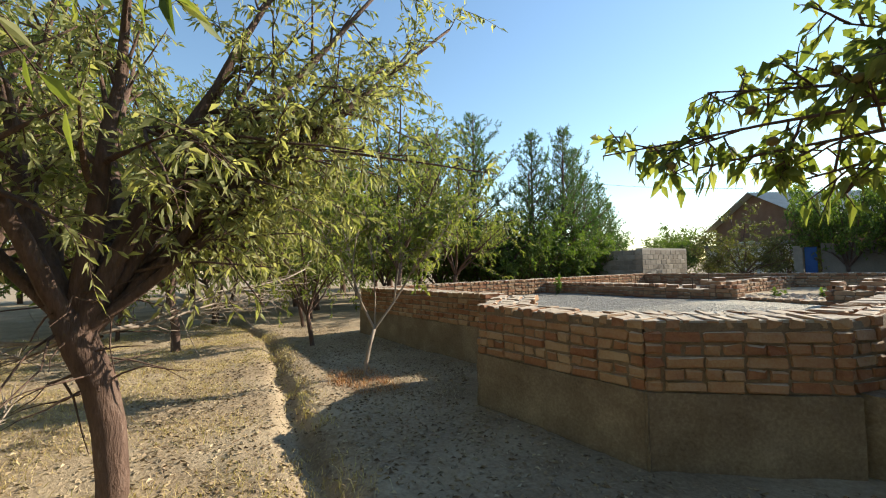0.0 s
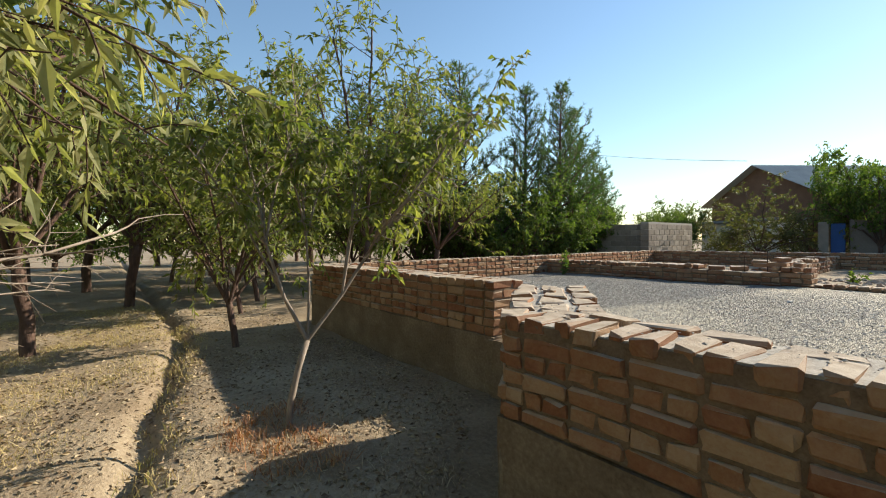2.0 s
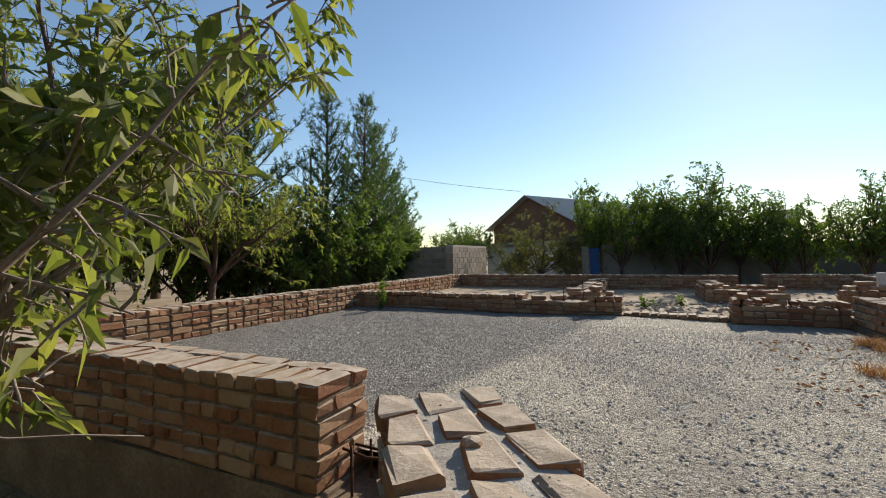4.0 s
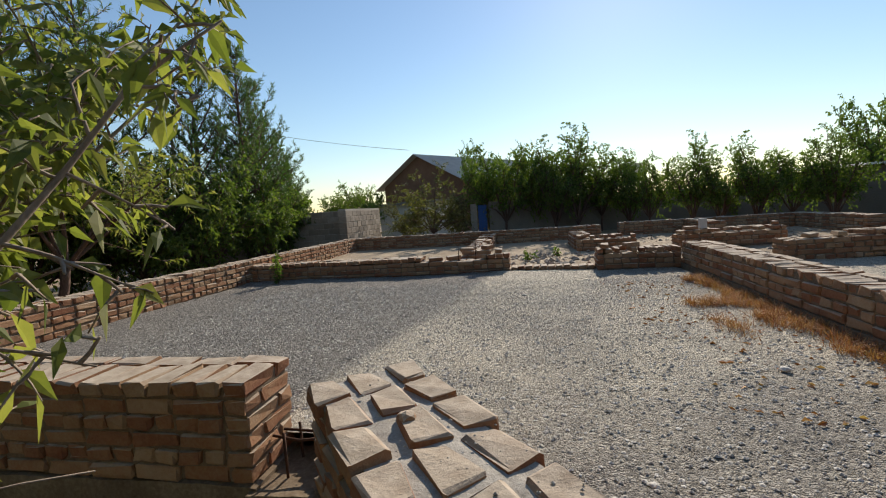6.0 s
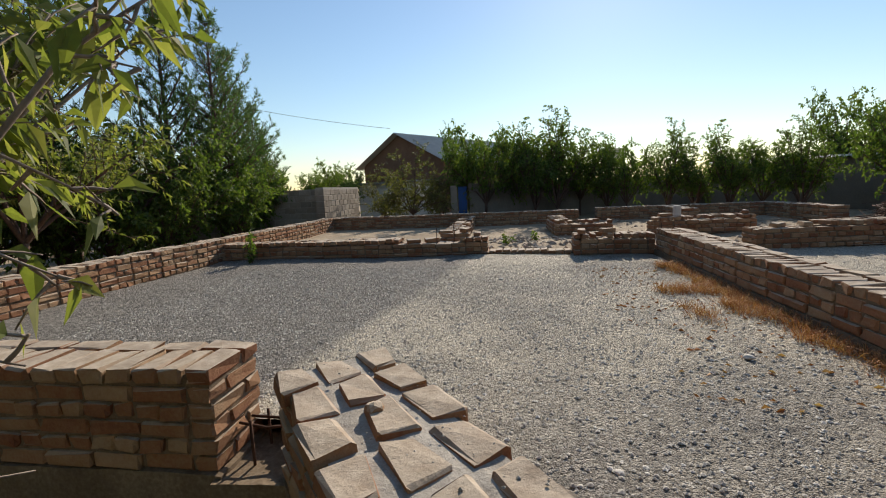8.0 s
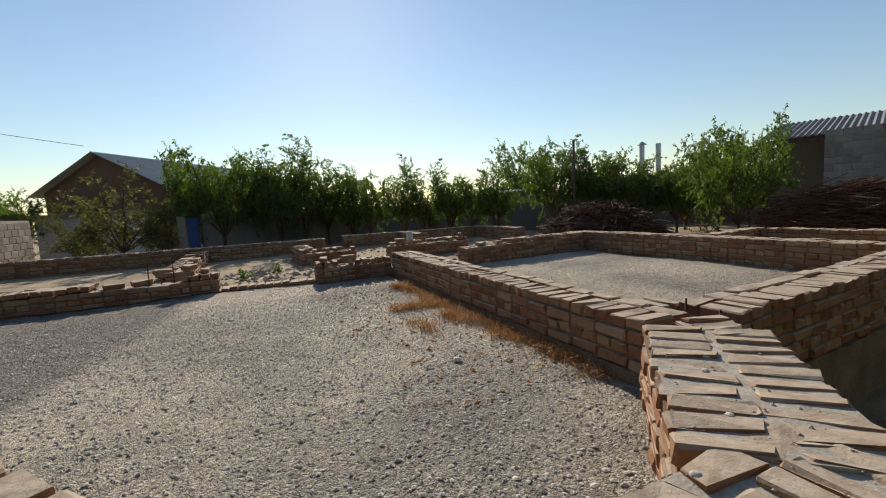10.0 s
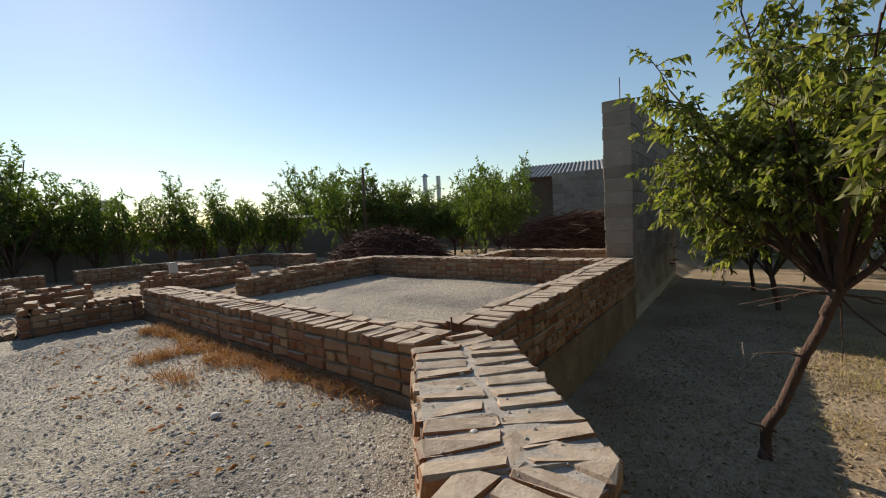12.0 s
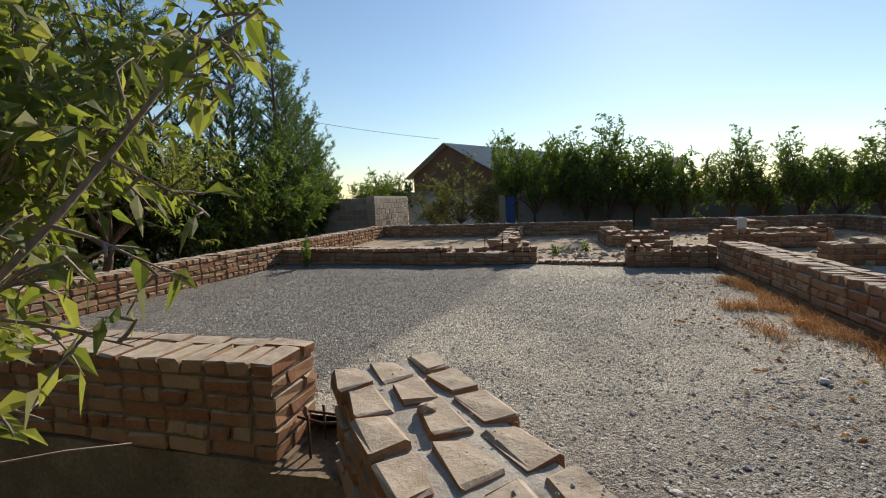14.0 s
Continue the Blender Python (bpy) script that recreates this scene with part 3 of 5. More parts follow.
    def finish(self, name, bark, mat, ratio, label, group="", category="tree", fold=0.12, curl=0.12, place=None):
        tree = new(name)
        piece("trunk", mesh_of("trunk", self.v, self.f, bark, True), tree)
        if self.leaves:
            piece("crown", self.leaf_mesh(mat, ratio, fold, curl), tree)
        if place is not None:
            tree.matrix_basis = place
        return tagged(tree, label, category, group)


def V(*c):
    return Vector(c)


def silver_tree():
    """The large willow-leaved tree whose twisted trunk stands beside the start of the walk."""
    p = Plant(5)
    p.tube([V(-2.3, -4.35, -0.1), V(-2.3, -4.35, 0.15), V(-2.29, -4.37, 0.45), V(-2.31, -4.42, 0.72), V(-2.27, -4.5, 0.95), V(-2.29, -4.56, 1.15)], 0.085, 0.1, 12)
    root = V(-2.28, -4.52, 1.02)
    ends = [(-1.95, -4.3, 3.4, 0.07), (-2.9, -5.2, 3.2, 0.08), (-2.2, -3.3, 3.6, 0.075), (-3.6, -4.2, 3.3, 0.07), (-1.6, -5.4, 3.2, 0.06), (-2.4, -2.6, 2.9, 0.06),
            (-2.9, -3.2, 2.3, 0.045), (-4.2, -3.4, 2.6, 0.05), (-2.0, -2.5, 3.9, 0.05), (-3.4, -5.9, 2.4, 0.05), (-3.2, -2.2, 3.5, 0.05), (-2.4, -3.6, 1.9, 0.03), (-3.9, -4.9, 2.0, 0.04), (-2.05, -2.5, 3.1, 0.04), (-2.5, -2.9, 2.6, 0.035), (-2.4, -3.2, 2.1, 0.03), (-1.9, -1.9, 3.5, 0.035), (-2.9, -2.6, 2.9, 0.04), (-1.9, -3.6, 2.7, 0.035)]
    for x, y, z, r in ends:
        end = V(x, y, z)
        mid = root.lerp(end, 0.35) + V(0, 0, 0.12)
        pts = p.path(root + p.ball() * 0.03, mid, 3, 0.12)
        pts += p.path(mid, end, 5, 0.1)[1:]
        p.limb(pts, r, 0.012, 12, 0.85, 6, 0.32, 0.022, 0.082, 0.4, 0.3, 0.12)
    for k in range(26):
        a = root + V(p.rng.uniform(-0.12, 0.12), p.rng.uniform(-0.12, 0.12), p.rng.uniform(-0.35, 0.3))
        e = V(p.rng.gauss(0, 1), p.rng.gauss(0, 1), p.rng.uniform(-0.5, 0.4)).normalized()
        p.tube(p.path(a, a + e * p.rng.uniform(0.3, 0.9), 4, 0.3, 0.2), 0.008, 0.002, 4)
    for x, y, z in ((-1.2, -3.95, 1.95), (-1.15, -4.1, 1.72), (-1.9, -2.75, 2.12), (-1.45, -2.75, 2.12), (-1.7, -3.4, 2.4), (-2.1, -2.8, 2.5)):
        end = V(x, y, z)
        pts = p.path(V(-2.15, -4.2, 2.3), end, 6, 0.08, -0.02)
        p.limb(pts, 0.014, 0.004, 6, 0.22, 3, 0.15, 0.03, 0.095, 0.35, 0.6, 0.0, 5)
    p.limb(p.path(V(-1.9, -3.2, 2.25), V(-0.92, -2.36, 2.0), 6, 0.03, 0.03), 0.012, 0.004, 3, 0.1, 1, 0.1, 0.04, 0.1, 0.5, 0.75, 0.0, 5)
    tree = p.finish("oleaster_tree", M_BARK, M_LEAF_SILVER, 0.155, "large spreading tree with silvery narrow leaves and twisted brown trunk", "orchard trees")
    # dead low branches, bare and pale
    for x, y, z in ((-3.2, -3.0, 1.3), (-3.5, -3.5, 1.2), (-3.6, -4.3, 1.3), (-2.9, -3.4, 1.1), (-2.7, -5.2, 0.95), (-3.5, -5.0, 0.8)):
        d = Plant(int(-100 * (x + y)))
        limb = d.path(root, V(x, y, z), 6, 0.22, -0.03)
        d.tube(limb, 0.014, 0.005, 5)
        for k in range(14):
            a = limb[d.rng.randint(2, 6)]
            e = ((V(x, y, z) - root).normalized() * 0.7 + d.ball() * 0.9).normalized()
            e.z *= 0.5
            twig = d.path(a, a + e * d.rng.uniform(0.25, 0.75), 4, 0.25)
            d.tube(twig, 0.005, 0.0015, 4)
            for b in twig[1:4]:
                f = (e + d.ball() * 0.9).normalized()
                d.tube(d.path(b, b + f * d.rng.uniform(0.08, 0.25), 2, 0.2), 0.0025, 0.001, 3)
        piece("dead_branch", mesh_of("dead_branch", d.v, d.f, M_BARK_PALE, True), tree, label="bare pale dead branch")
    return tree


def sapling():
    """The slim young peach tree with a pale forked stem close to the front wall."""
    p = Plant(8)
    fork = V(-4.04, -1.71, 0.6)
    p.tube([V(-3.99, -1.88, -0.08), V(-4.0, -1.86, 0.15), V(-4.02, -1.79, 0.4), fork], 0.026, 0.022, 8)
    stems = [((-4.07, -1.87, 0.94), (-4.09, -1.99, 1.34), (-4.25, -2.15, 2.35), 0.017), ((-3.97, -1.45, 0.94), (-3.9, -1.24, 1.28), (-3.75, -0.7, 2.3), 0.018), ((-4.04, -1.69, 1.0), (-4.06, -1.7, 1.4), (-4.2, -1.75, 2.75), 0.011)]
    forks = []
    for a, b, c, r in stems:
        a, b, c = Vector(a), Vector(b), Vector(c)
        p.limb([fork, fork.lerp(a, 0.5), a, a.lerp(b, 0.5), b] + p.path(b, c, 5, 0.06)[1:], r, 0.004, 12, 0.42, 5, 0.2, 0.02, 0.08, 0.28, 0.4, 0.3, 7)
        forks.append((a, b))
    (la, lb), (ra, rb), (ma, mb) = forks
    for start, x, y, z in ((la, -4.5, -2.35, 2.1), (lb, -4.4, -1.6, 2.6), (lb, -4.0, -2.5, 2.0), (ra, -4.25, -1.1, 2.2), (rb, -3.6, -1.0, 2.1), (rb, -3.5, -0.2, 2.45), (rb, -3.55, 0.1, 2.95), (ra, -3.65, -1.45, 2.0), (mb, -4.5, -1.3, 2.3),
                           (rb, -3.45, -0.85, 2.12), (rb, -3.5, -1.15, 1.85), (rb, -4.1, -0.7, 2.0), (lb, -4.6, -1.9, 2.3), (mb, -3.9, -1.9, 2.3)):
        p.limb(p.path(start, V(x, y, z), 6, 0.08), 0.012, 0.004, 7, 0.32, 4, 0.17, 0.02, 0.085, 0.28, 0.4, 0.3, 5)
    # the long bough that reaches over the wall end, with hanging sprays
    bough = [rb, V(-3.6, -1.34, 1.4), V(-3.3, -1.37, 1.54), V(-3.2, -1.27, 1.7), V(-3.14, -1.18, 1.84), V(-3.04, -1.09, 2.03), V(-2.95, -1.03, 2.12), V(-2.86, -1.0, 2.18)]
    p.limb(bough, 0.011, 0.003, 8, 0.17, 2, 0.12, 0.032, 0.082, 0.4, 0.3, 0.0, 6)
    for a, b in ((bough[2], (-2.98, -1.3, 1.47)), (bough[2], (-3.05, -1.35, 1.66)), (bough[3], (-2.95, -1.25, 1.62)), (bough[4], (-3.02, -1.05, 1.72)), (bough[1], (-3.16, -1.36, 1.36)), (bough[5], (-2.85, -1.12, 1.98))):
        p.limb(p.path(a, Vector(b), 5, 0.08, 0.04), 0.005, 0.002, 4, 0.09, 1, 0.08, 0.032, 0.08, 0.45, 0.3, 0.0, 4)
    p.tube(p.path(V(-3.6, -1.5, 1.25), V(-3.22, -1.15, 1.15), 4, 0.1), 0.004, 0.002, 4)
    return p.finish("peach_sapling", M_BARK_PALE, M_LEAF_PEACH, 0.225, "young peach tree with a thin pale forked stem", "orchard trees", curl=0.22)


def leaning_peach():
    """The leaning peach tree beside the right front wall; its fruiting boughs hang over the start of the walk."""
    p = Plant(13)
    fork = V(1.62, -2.19, 1.14)
    bends = [V(1.64, -1.84, -0.1), V(1.645, -1.845, 0.1), V(1.63, -1.85, 0.24), V(1.63, -1.93, 0.38), V(1.625, -2.05, 0.75), V(1.625, -2.13, 0.96), fork]
    stem = [bends[0]]
    for a, b in zip(bends, bends[1:]):
        stem += [a.lerp(b, i / 5) + p.ball() * 0.005 for i in range(1, 6)]
    stem[-1] = fork
    p.tube(stem, 0.034, 0.029, 11)
    # swollen foot, knee and collar of the trunk
    p.tube([V(1.64, -1.84, -0.08), V(1.64, -1.84, 0.02), V(1.642, -1.843, 0.07)], 0.054, 0.031, 9)
    p.tube([V(1.64, -1.845, 0.16), V(1.634, -1.85, 0.22), V(1.63, -1.875, 0.28), V(1.63, -1.915, 0.35)], 0.035, 0.036, 9)
    p.tube([fork + V(0, 0.06, -0.14), fork + V(0, 0.02, -0.05), fork + V(0, 0, 0.02)], 0.029, 0.042, 9)
    # dry stubs on the trunk
    p.tube([V(1.63, -1.9, 0.2), V(1.60, -1.8, 0.235), V(1.59, -1.75, 0.24)], 0.01, 0.006, 5)
    p.tube([V(1.63, -2.06, 0.72), V(1.55, -1.95, 0.76), V(1.5, -1.78, 0.74)], 0.008, 0.003, 5)
    ends = [(1.6, -1.35, 2.0, 0.026), (1.7, -1.3, 2.6, 0.026), (1.7, -1.7, 3.0, 0.03), (2.2, -2.3, 2.9, 0.03), (2.6, -1.6, 2.3, 0.03), (2.4, -3.0, 2.6, 0.03), (1.6, -2.9, 2.8, 0.028),
            (1.5, -1.5, 1.7, 0.02), (0.95, -2.3, 2.5, 0.026), (1.3, -3.2, 2.2, 0.024), (2.1, -1.2, 1.8, 0.022), (1.4, -1.9, 2.5, 0.02), (1.9, -1.7, 2.2, 0.02), (1.8, -2.4, 2.0, 0.02), (1.5, -2.5, 2.3, 0.02), (2.0, -1.9, 2.7, 0.02)]
    for x, y, z, r in ends:
        end = V(x, y, z)
        mid = fork.lerp(end, 0.4) + V(0, 0, 0.08)
        pts = p.path(fork, mid, 3, 0.08) + p.path(mid, end, 4, 0.1)[1:]
        p.limb(pts, r, 0.005, 13, 0.45, 6, 0.2, 0.017, 0.068, 0.3, 0.35, 0.25, 6)
    for x, y, z in ((-0.1, -2.75, 1.84), (0.1, -2.55, 1.78), (0.22, -2.45, 2.08), (0.5, -2.35, 2.05), (0.8, -2.28, 1.9), (0.45, -2.4, 1.66), (0.85, -2.4, 2.25), (0.6, -2.3, 2.25), (0.75, -2.45, 2.1), (0.9, -2.3, 2.0)):
        pts = p.path(V(1.25, -2.3, 1.85), V(x, y, z), 5, 0.08)
        p.limb(pts, 0.010, 0.003, 9, 0.2, 4, 0.11, 0.022, 0.072, 0.35, 0.4, 0.1, 5)
    for k in range(8):
        e = V(p.rng.gauss(0, 1), p.rng.gauss(0, 1), p.rng.uniform(-0.7, 0.1)).normalized()
        p.tube(p.path(fork, fork + e * p.rng.uniform(0.4, 0.8), 5, 0.3, 0.1), 0.008, 0.002, 4)
    tree = p.finish("peach_tree", M_BARK, M_LEAF_PEACH, 0.25, "leaning peach tree with dark trunk and unripe fruit", "orchard trees", curl=0.22, place=pose(0.09, 0.17, 0))
    bm = bmesh.new()
    bmesh.ops.create_uvsphere(bm, u_segments=12, v_segments=8, radius=0.019)
    for v in bm.verts:
        v.co.z *= 0.92
        v.co.x *= 1 + 0.12 * (v.co.y > 0)
    fruit = bpy.data.meshes.new("peach")
    bm.to_mesh(fruit)
    bm.free()
    fruit.materials.append(M_FRUIT)
    fruit.polygons.foreach_set("use_smooth", [True] * len(fruit.polygons))
    for x, y, z in ((0.16, -2.68, 1.76), (0.38, -2.5, 1.95), (0.62, -2.46, 2.02), (0.68, -2.5, 1.96), (0.8, -2.45, 1.84), (0.46, -2.56, 1.8), (0.9, -2.55, 2.05), (1.05, -1.3, 1.75), (1.5, -1.6, 1.75)):
        piece("peach", fruit, tree, pose(x, y, z), "small unripe peach")
    return tree


def orchard_tree(name, seed, height, spread, mat, leaf, ratio, label, n_limb=9, trunk=0.75, r=0.07, bark=M_BARK, dens=1.0, low=0.45, group="orchard trees"):
    p = Plant(seed)
    top = V(p.rng.uniform(-0.1, 0.1), p.rng.uniform(-0.1, 0.1), trunk)
    p.tube(p.path(V(0, 0, -0.15), top, 4, 0.1), r * 1.15, r, 9)
    for k in range(n_limb):
        a = 2 * math.pi * (k + p.rng.uniform(-0.3, 0.3)) / n_limb
        z = height * p.rng.uniform(low, 0.98)
        rad = spread * p.rng.uniform(0.55, 1.0) * math.sqrt(max(0.12, 1 - ((z / height - 0.55) / 0.5) ** 2))
        end = V(rad * math.cos(a), rad * math.sin(a), z)
        mid = top.lerp(end, 0.4) + V(0, 0, 0.1 * height * 0.3)
        pts = p.path(top, mid, 3, 0.1) + p.path(mid, end, 4, 0.12)[1:]
        p.limb(pts, r * 0.55, 0.01, int(11 * dens), spread * 0.5, 5, 0.16 * spread + 0.1, leaf * 0.3, leaf, 0.3, 0.25, 0.25, 6)
    return p.finish(name, bark, mat, ratio, label, group)


def pine(name, seed, height, spread, label):
    p = Plant(seed)
    axis = p.path(V(0, 0, -0.2), V(0.1, 0.05, height), 10, 0.03)
    p.tube(axis, 0.02 * height, 0.012, 8)
    z = height * 0.1
    while z < height * 0.985:
        t = z / height
        reach = spread * (1 - t) ** 0.7 * p.rng.uniform(0.5, 1.2) + 0.12
        n = p.rng.randint(4, 6)
        a0 = p.rng.uniform(0, 6.28)
        for k in range(n):
            a = a0 + 2 * math.pi * k / n + p.rng.uniform(-0.3, 0.3)
            ln = reach * p.rng.uniform(0.45, 1.15)
            start = V(0.1 * t, 0.05 * t, z)
            end = start + V(math.cos(a) * ln, math.sin(a) * ln, ln * p.rng.uniform(0.45, 1.0))
            pts = p.path(start, end, 4, 0.06, -0.1)
            p.tube(pts, 0.012 + 0.012 * ln, 0.006, 4)
            m = max(3, int(ln / 0.11))
            for i in range(m):
                u = 0.25 + 0.75 * (i + p.rng.random()) / m
                q = min(int(u * 4), 3)
                b = pts[q].lerp(pts[q + 1], u * 4 - q)
                e = ((end - start).normalized() * 0.5 + p.ball() * 0.6 + V(0, 0, 0.55)).normalized()
                tip = b + e * p.rng.uniform(0.15, 0.38)
                p.tube([b, tip], 0.006, 0.004, 3)
                for g in range(25):
                    w = p.rng.random()
                    p.leaf(b.lerp(tip, w), (e * 0.9 + p.ball() * 0.75).normalized(), p.rng.uniform(0.1, 0.17))
        z += height * 0.043 * p.rng.uniform(0.8, 1.2)
    return p.finish(name, M_BARK, M_NEEDLE, 0.058, label, "pines behind the foundation", curl=0.0)


silver_tree()
sapling()
leaning_peach()


def spread_copies(source, spots, rng, grow=1.0):
    """Copies of a plant at (x, y, z, scale)."""
    for x, y, z, k in spots:
        k *= (grow if x < -5 else 1.0) * rng.uniform(0.9, 1.1)
        copy_thing(source, pose(x, y, z, 0, 0, rng.uniform(0, 360)) @ Matrix.Diagonal((k, k, k, 1)))


rng = random.Random(21)
pa = orchard_tree("orchard_tree", 31, 3.3, 1.7, M_LEAF_PEACH, 0.11, 0.16, "leafy peach tree in shady orchard rows, seen ones and added unseen ones", r=0.052)
pa.matrix_basis = pose(-8.0, -3.68, 0) @ Matrix.Diagonal((1.35, 1.35, 1.4, 1))
pb = orchard_tree("orchard_tree", 32, 2.9, 1.5, M_LEAF_PEACH, 0.11, 0.16, "leafy peach tree with a thin dark trunk", r=0.036, trunk=0.5)
pb.matrix_basis = pose(-6.8, -1.62, 0) @ Matrix.Diagonal((1.05, 1.05, 1.1, 1))
# Copies behind the walk are unseen, added to hold sky light off the walls.
spread_copies(pa, [(-12.0, -2.6, 0, 1.05), (-12.5, -5.6, 0, 1.1), (-8.4, -7.6, 0, 1.1), (-16.5, -3.4, 0, 1.1), (-16.0, 0.8, 0, 1.0), (-4.3, -8.0, 0, 1.0), (-20.5, -5.0, 0, 1.2), (-12.6, -9.5, 0, 1.1), (-17.0, -8.5, 0, 1.1), (-21.0, 0.5, 0, 1.2), (-0.5, -7.2, 0, 1.1), (3.2, -7.4, 0, 1.15), (7.0, -7.2, 0, 1.1), (0.8, -10.8, 0, 1.2), (5.2, -11, 0, 1.2), (-4.0, -11.6, 0, 1.2), (-9.0, -12, 0, 1.2), (10.0, -9.5, 0, 1.2), (3.4, -5.9, 0, 1.15), (-0.9, -8.8, 0, 1.2), (-2.6, -6.9, 0, 1.1), (6.2, -5.0, 0, 1.1), (-6.0, -5.9, 0, 1.1), (-10.2, 2.0, 0, 1.05), (-10.6, 4.4, 0, 0.9), (-13.8, 0.9, 0, 1.1), (-15.5, -5.8, 0, 1.1), (-19.0, 2.6, 0, 1.2), (-24.0, -2.0, 0, 1.3), (-25, -7, 0, 1.3), (-23, 3.2, 0, 1.2)], rng, 1.25)
spread_copies(pb, [(-11.2, -0.2, 0, 1.0), (-10.3, -4.6, 0, 0.8), (-14.2, -1.0, 0, 1.1), (-13.5, 3.2, 0, 1.1), (-18.3, -1.2, 0, 1.2), (-9.6, -0.9, 0, 0.9), (-17.5, 4.0, 0, 1.3), (6.8, -1.7, 0, 1.0), (8.6, -3.6, 0, 1.15), (8.7, -1.3, 0, 0.95), (10.6, -2.4, 0, 1.1), (12.6, -3.4, 0, 1.2), (7.2, -3.0, 0, 0.9), (4.6, -4.2, 0, 1.1), (11.5, -1.5, 0.0, 1.2)], rng, 1.25)

ba = orchard_tree("apricot_tree", 33, 3.6, 2.0, M_LEAF_BUSH, 0.13, 0.27, "dense bright green apricot tree behind the foundation", r=0.08, trunk=0.4, dens=1.25, low=0.25, n_limb=12, group="trees along the yard wall")
ba.matrix_basis = pose(-11.8, 7.4, 0)
bb = orchard_tree("apricot_tree", 34, 3.2, 1.9, M_LEAF_BUSH, 0.115, 0.27, "leafy green tree growing against a dark wall", r=0.06, trunk=0.6, dens=1.2, low=0.38, n_limb=12, group="trees along the yard wall")
bb.matrix_basis = pose(-2.75, 15.3, 0.4) @ Matrix.Diagonal((0.88, 0.88, 1.1, 1))
bc = orchard_tree("plum_tree", 35, 3.4, 1.25, M_LEAF_BUSH, 0.095, 0.26, "upswept green plum tree growing against the yard wall", r=0.05, trunk=0.35, dens=1.0, low=0.5, n_limb=15, group="trees along the yard wall")
bc.matrix_basis = pose(0.0, 15.2, 0.4) @ Matrix.Diagonal((1.25, 1.25, 1.14, 1))
bd = orchard_tree("olive_shrub", 36, 2.9, 1.5, M_LEAF_OLIVE, 0.10, 0.22, "thin brownish-green shrub in front of a house", r=0.04, trunk=0.4, dens=0.85, low=0.3, n_limb=11, group="trees along the yard wall")
bd.matrix_basis = pose(-5.6, 14.7, 0.4) @ Matrix.Diagonal((1.25, 1.25, 1.0, 1))
spread_copies(ba, [(-11.4, 9.4, 0, 1.0), (-10.9, 11.4, 0.2, 0.85), (-13.3, 5.8, 0, 1.0), (-14.5, 9.0, 0, 1.2)], rng)
spread_copies(bb, [(-14.0, 25.7, 0.2, 0.9), (-12.2, 24.0, 0.2, 0.9), (-16.0, 22.0, 0.0, 1.0), (-10.6, 20.5, 0.2, 0.7), (-9.8, 18.2, 0.3, 0.62), (-12.6, 6.8, 0, 0.8), (-11.0, 8.4, 0, 0.75), (-10.4, 10.4, 0, 0.7), (-10.6, 12.6, 0.2, 0.7)], rng)


def row_of_trees(source, tall, spots):
    """Copies at (x, y, height of the top, width), turned about."""
    for x, y, top, wide in spots:
        k = (top - 0.4) / tall
        copy_thing(source, pose(x, y, 0.4, 0, 0, rng.uniform(0, 360)) @ Matrix.Diagonal((wide, wide, k, 1)))


row_of_trees(bd, 2.95, [(-4.5, 15.6, 3.0, 0.7), (-6.9, 15.6, 2.5, 0.6)])
row_of_trees(bb, 3.3, [(-3.7, 16.4, 3.95, 0.7), (-1.5, 15.8, 3.75, 0.75), (1.0, 16.0, 3.5, 0.7), (2.4, 14.6, 2.9, 0.6), (6.2, 13.2, 2.75, 0.6), (8.6, 11.2, 3.65, 0.85), (9.9, 9.8, 3.2, 0.8), (11.0, 7.9, 2.6, 0.7), (11.7, 7.0, 3.35, 0.75), (13.2, 6.9, 3.7, 0.7), (10.8, 16.2, 4.3, 1.0), (14.6, 9.4, 3.3, 0.9)])
row_of_trees(bc, 3.45, [(-0.9, 14.9, 3.6, 0.8), (1.9, 15.3, 3.0, 0.7), (3.6, 13.9, 3.15, 0.6), (4.4, 13.9, 2.75, 0.7), (5.2, 13.3, 3.0, 0.65), (6.9, 12.5, 2.9, 0.6), (9.3, 10.2, 3.4, 0.8), (10.4, 8.7, 2.6, 0.8), (12.4, 8.6, 2.6, 0.8), (10.6, 10.6, 2.9, 0.8)])
row_of_trees(bb, 3.3, [(8.5, 4.45, 2.9, 0.6)])

spread_copies(ba, [(-29.0, -14.0, 0, 1.5), (-31.0, -9.5, 0, 1.6), (-30.0, -5.0, 0, 1.5), (-32.0, -0.5, 0, 1.6), (-30.5, 3.5, 0, 1.5), (-32.0, 8.0, 0, 1.6), (-28.0, 11.5, 0, 1.4), (-24.0, -12.5, 0, 1.4), (-18.0, -15.0, 0, 1.4), (-25.5, 9.0, 0, 1.3),
                   (14.0, -6.5, 0, 1.4), (16.0, -2.0, 0, 1.4)], rng)
na = pine("pine_tree", 51, 7.4, 2.3, "tall dark green pine with upswept branches")
na.matrix_basis = pose(-13.55, 7.85, 0) @ Matrix.Diagonal((1.1, 1.1, 1.12, 1))
nb = pine("pine_tree", 52, 6.4, 1.9, "tall dark green pine with upswept branches")
nb.matrix_basis = pose(-11.95, 9.85, 0) @ Matrix.Diagonal((1.05, 1.05, 1.1, 1))
spread_copies(nb, [(-11.4, 11.3, 0, 1.05), (-11.7, 12.5, 0, 0.9), (-12.6, 14.6, 0, 0.8), (-13.6, 17.4, 0, 0.8), (-14.65, 20.0, 0, 0.8)], rng)
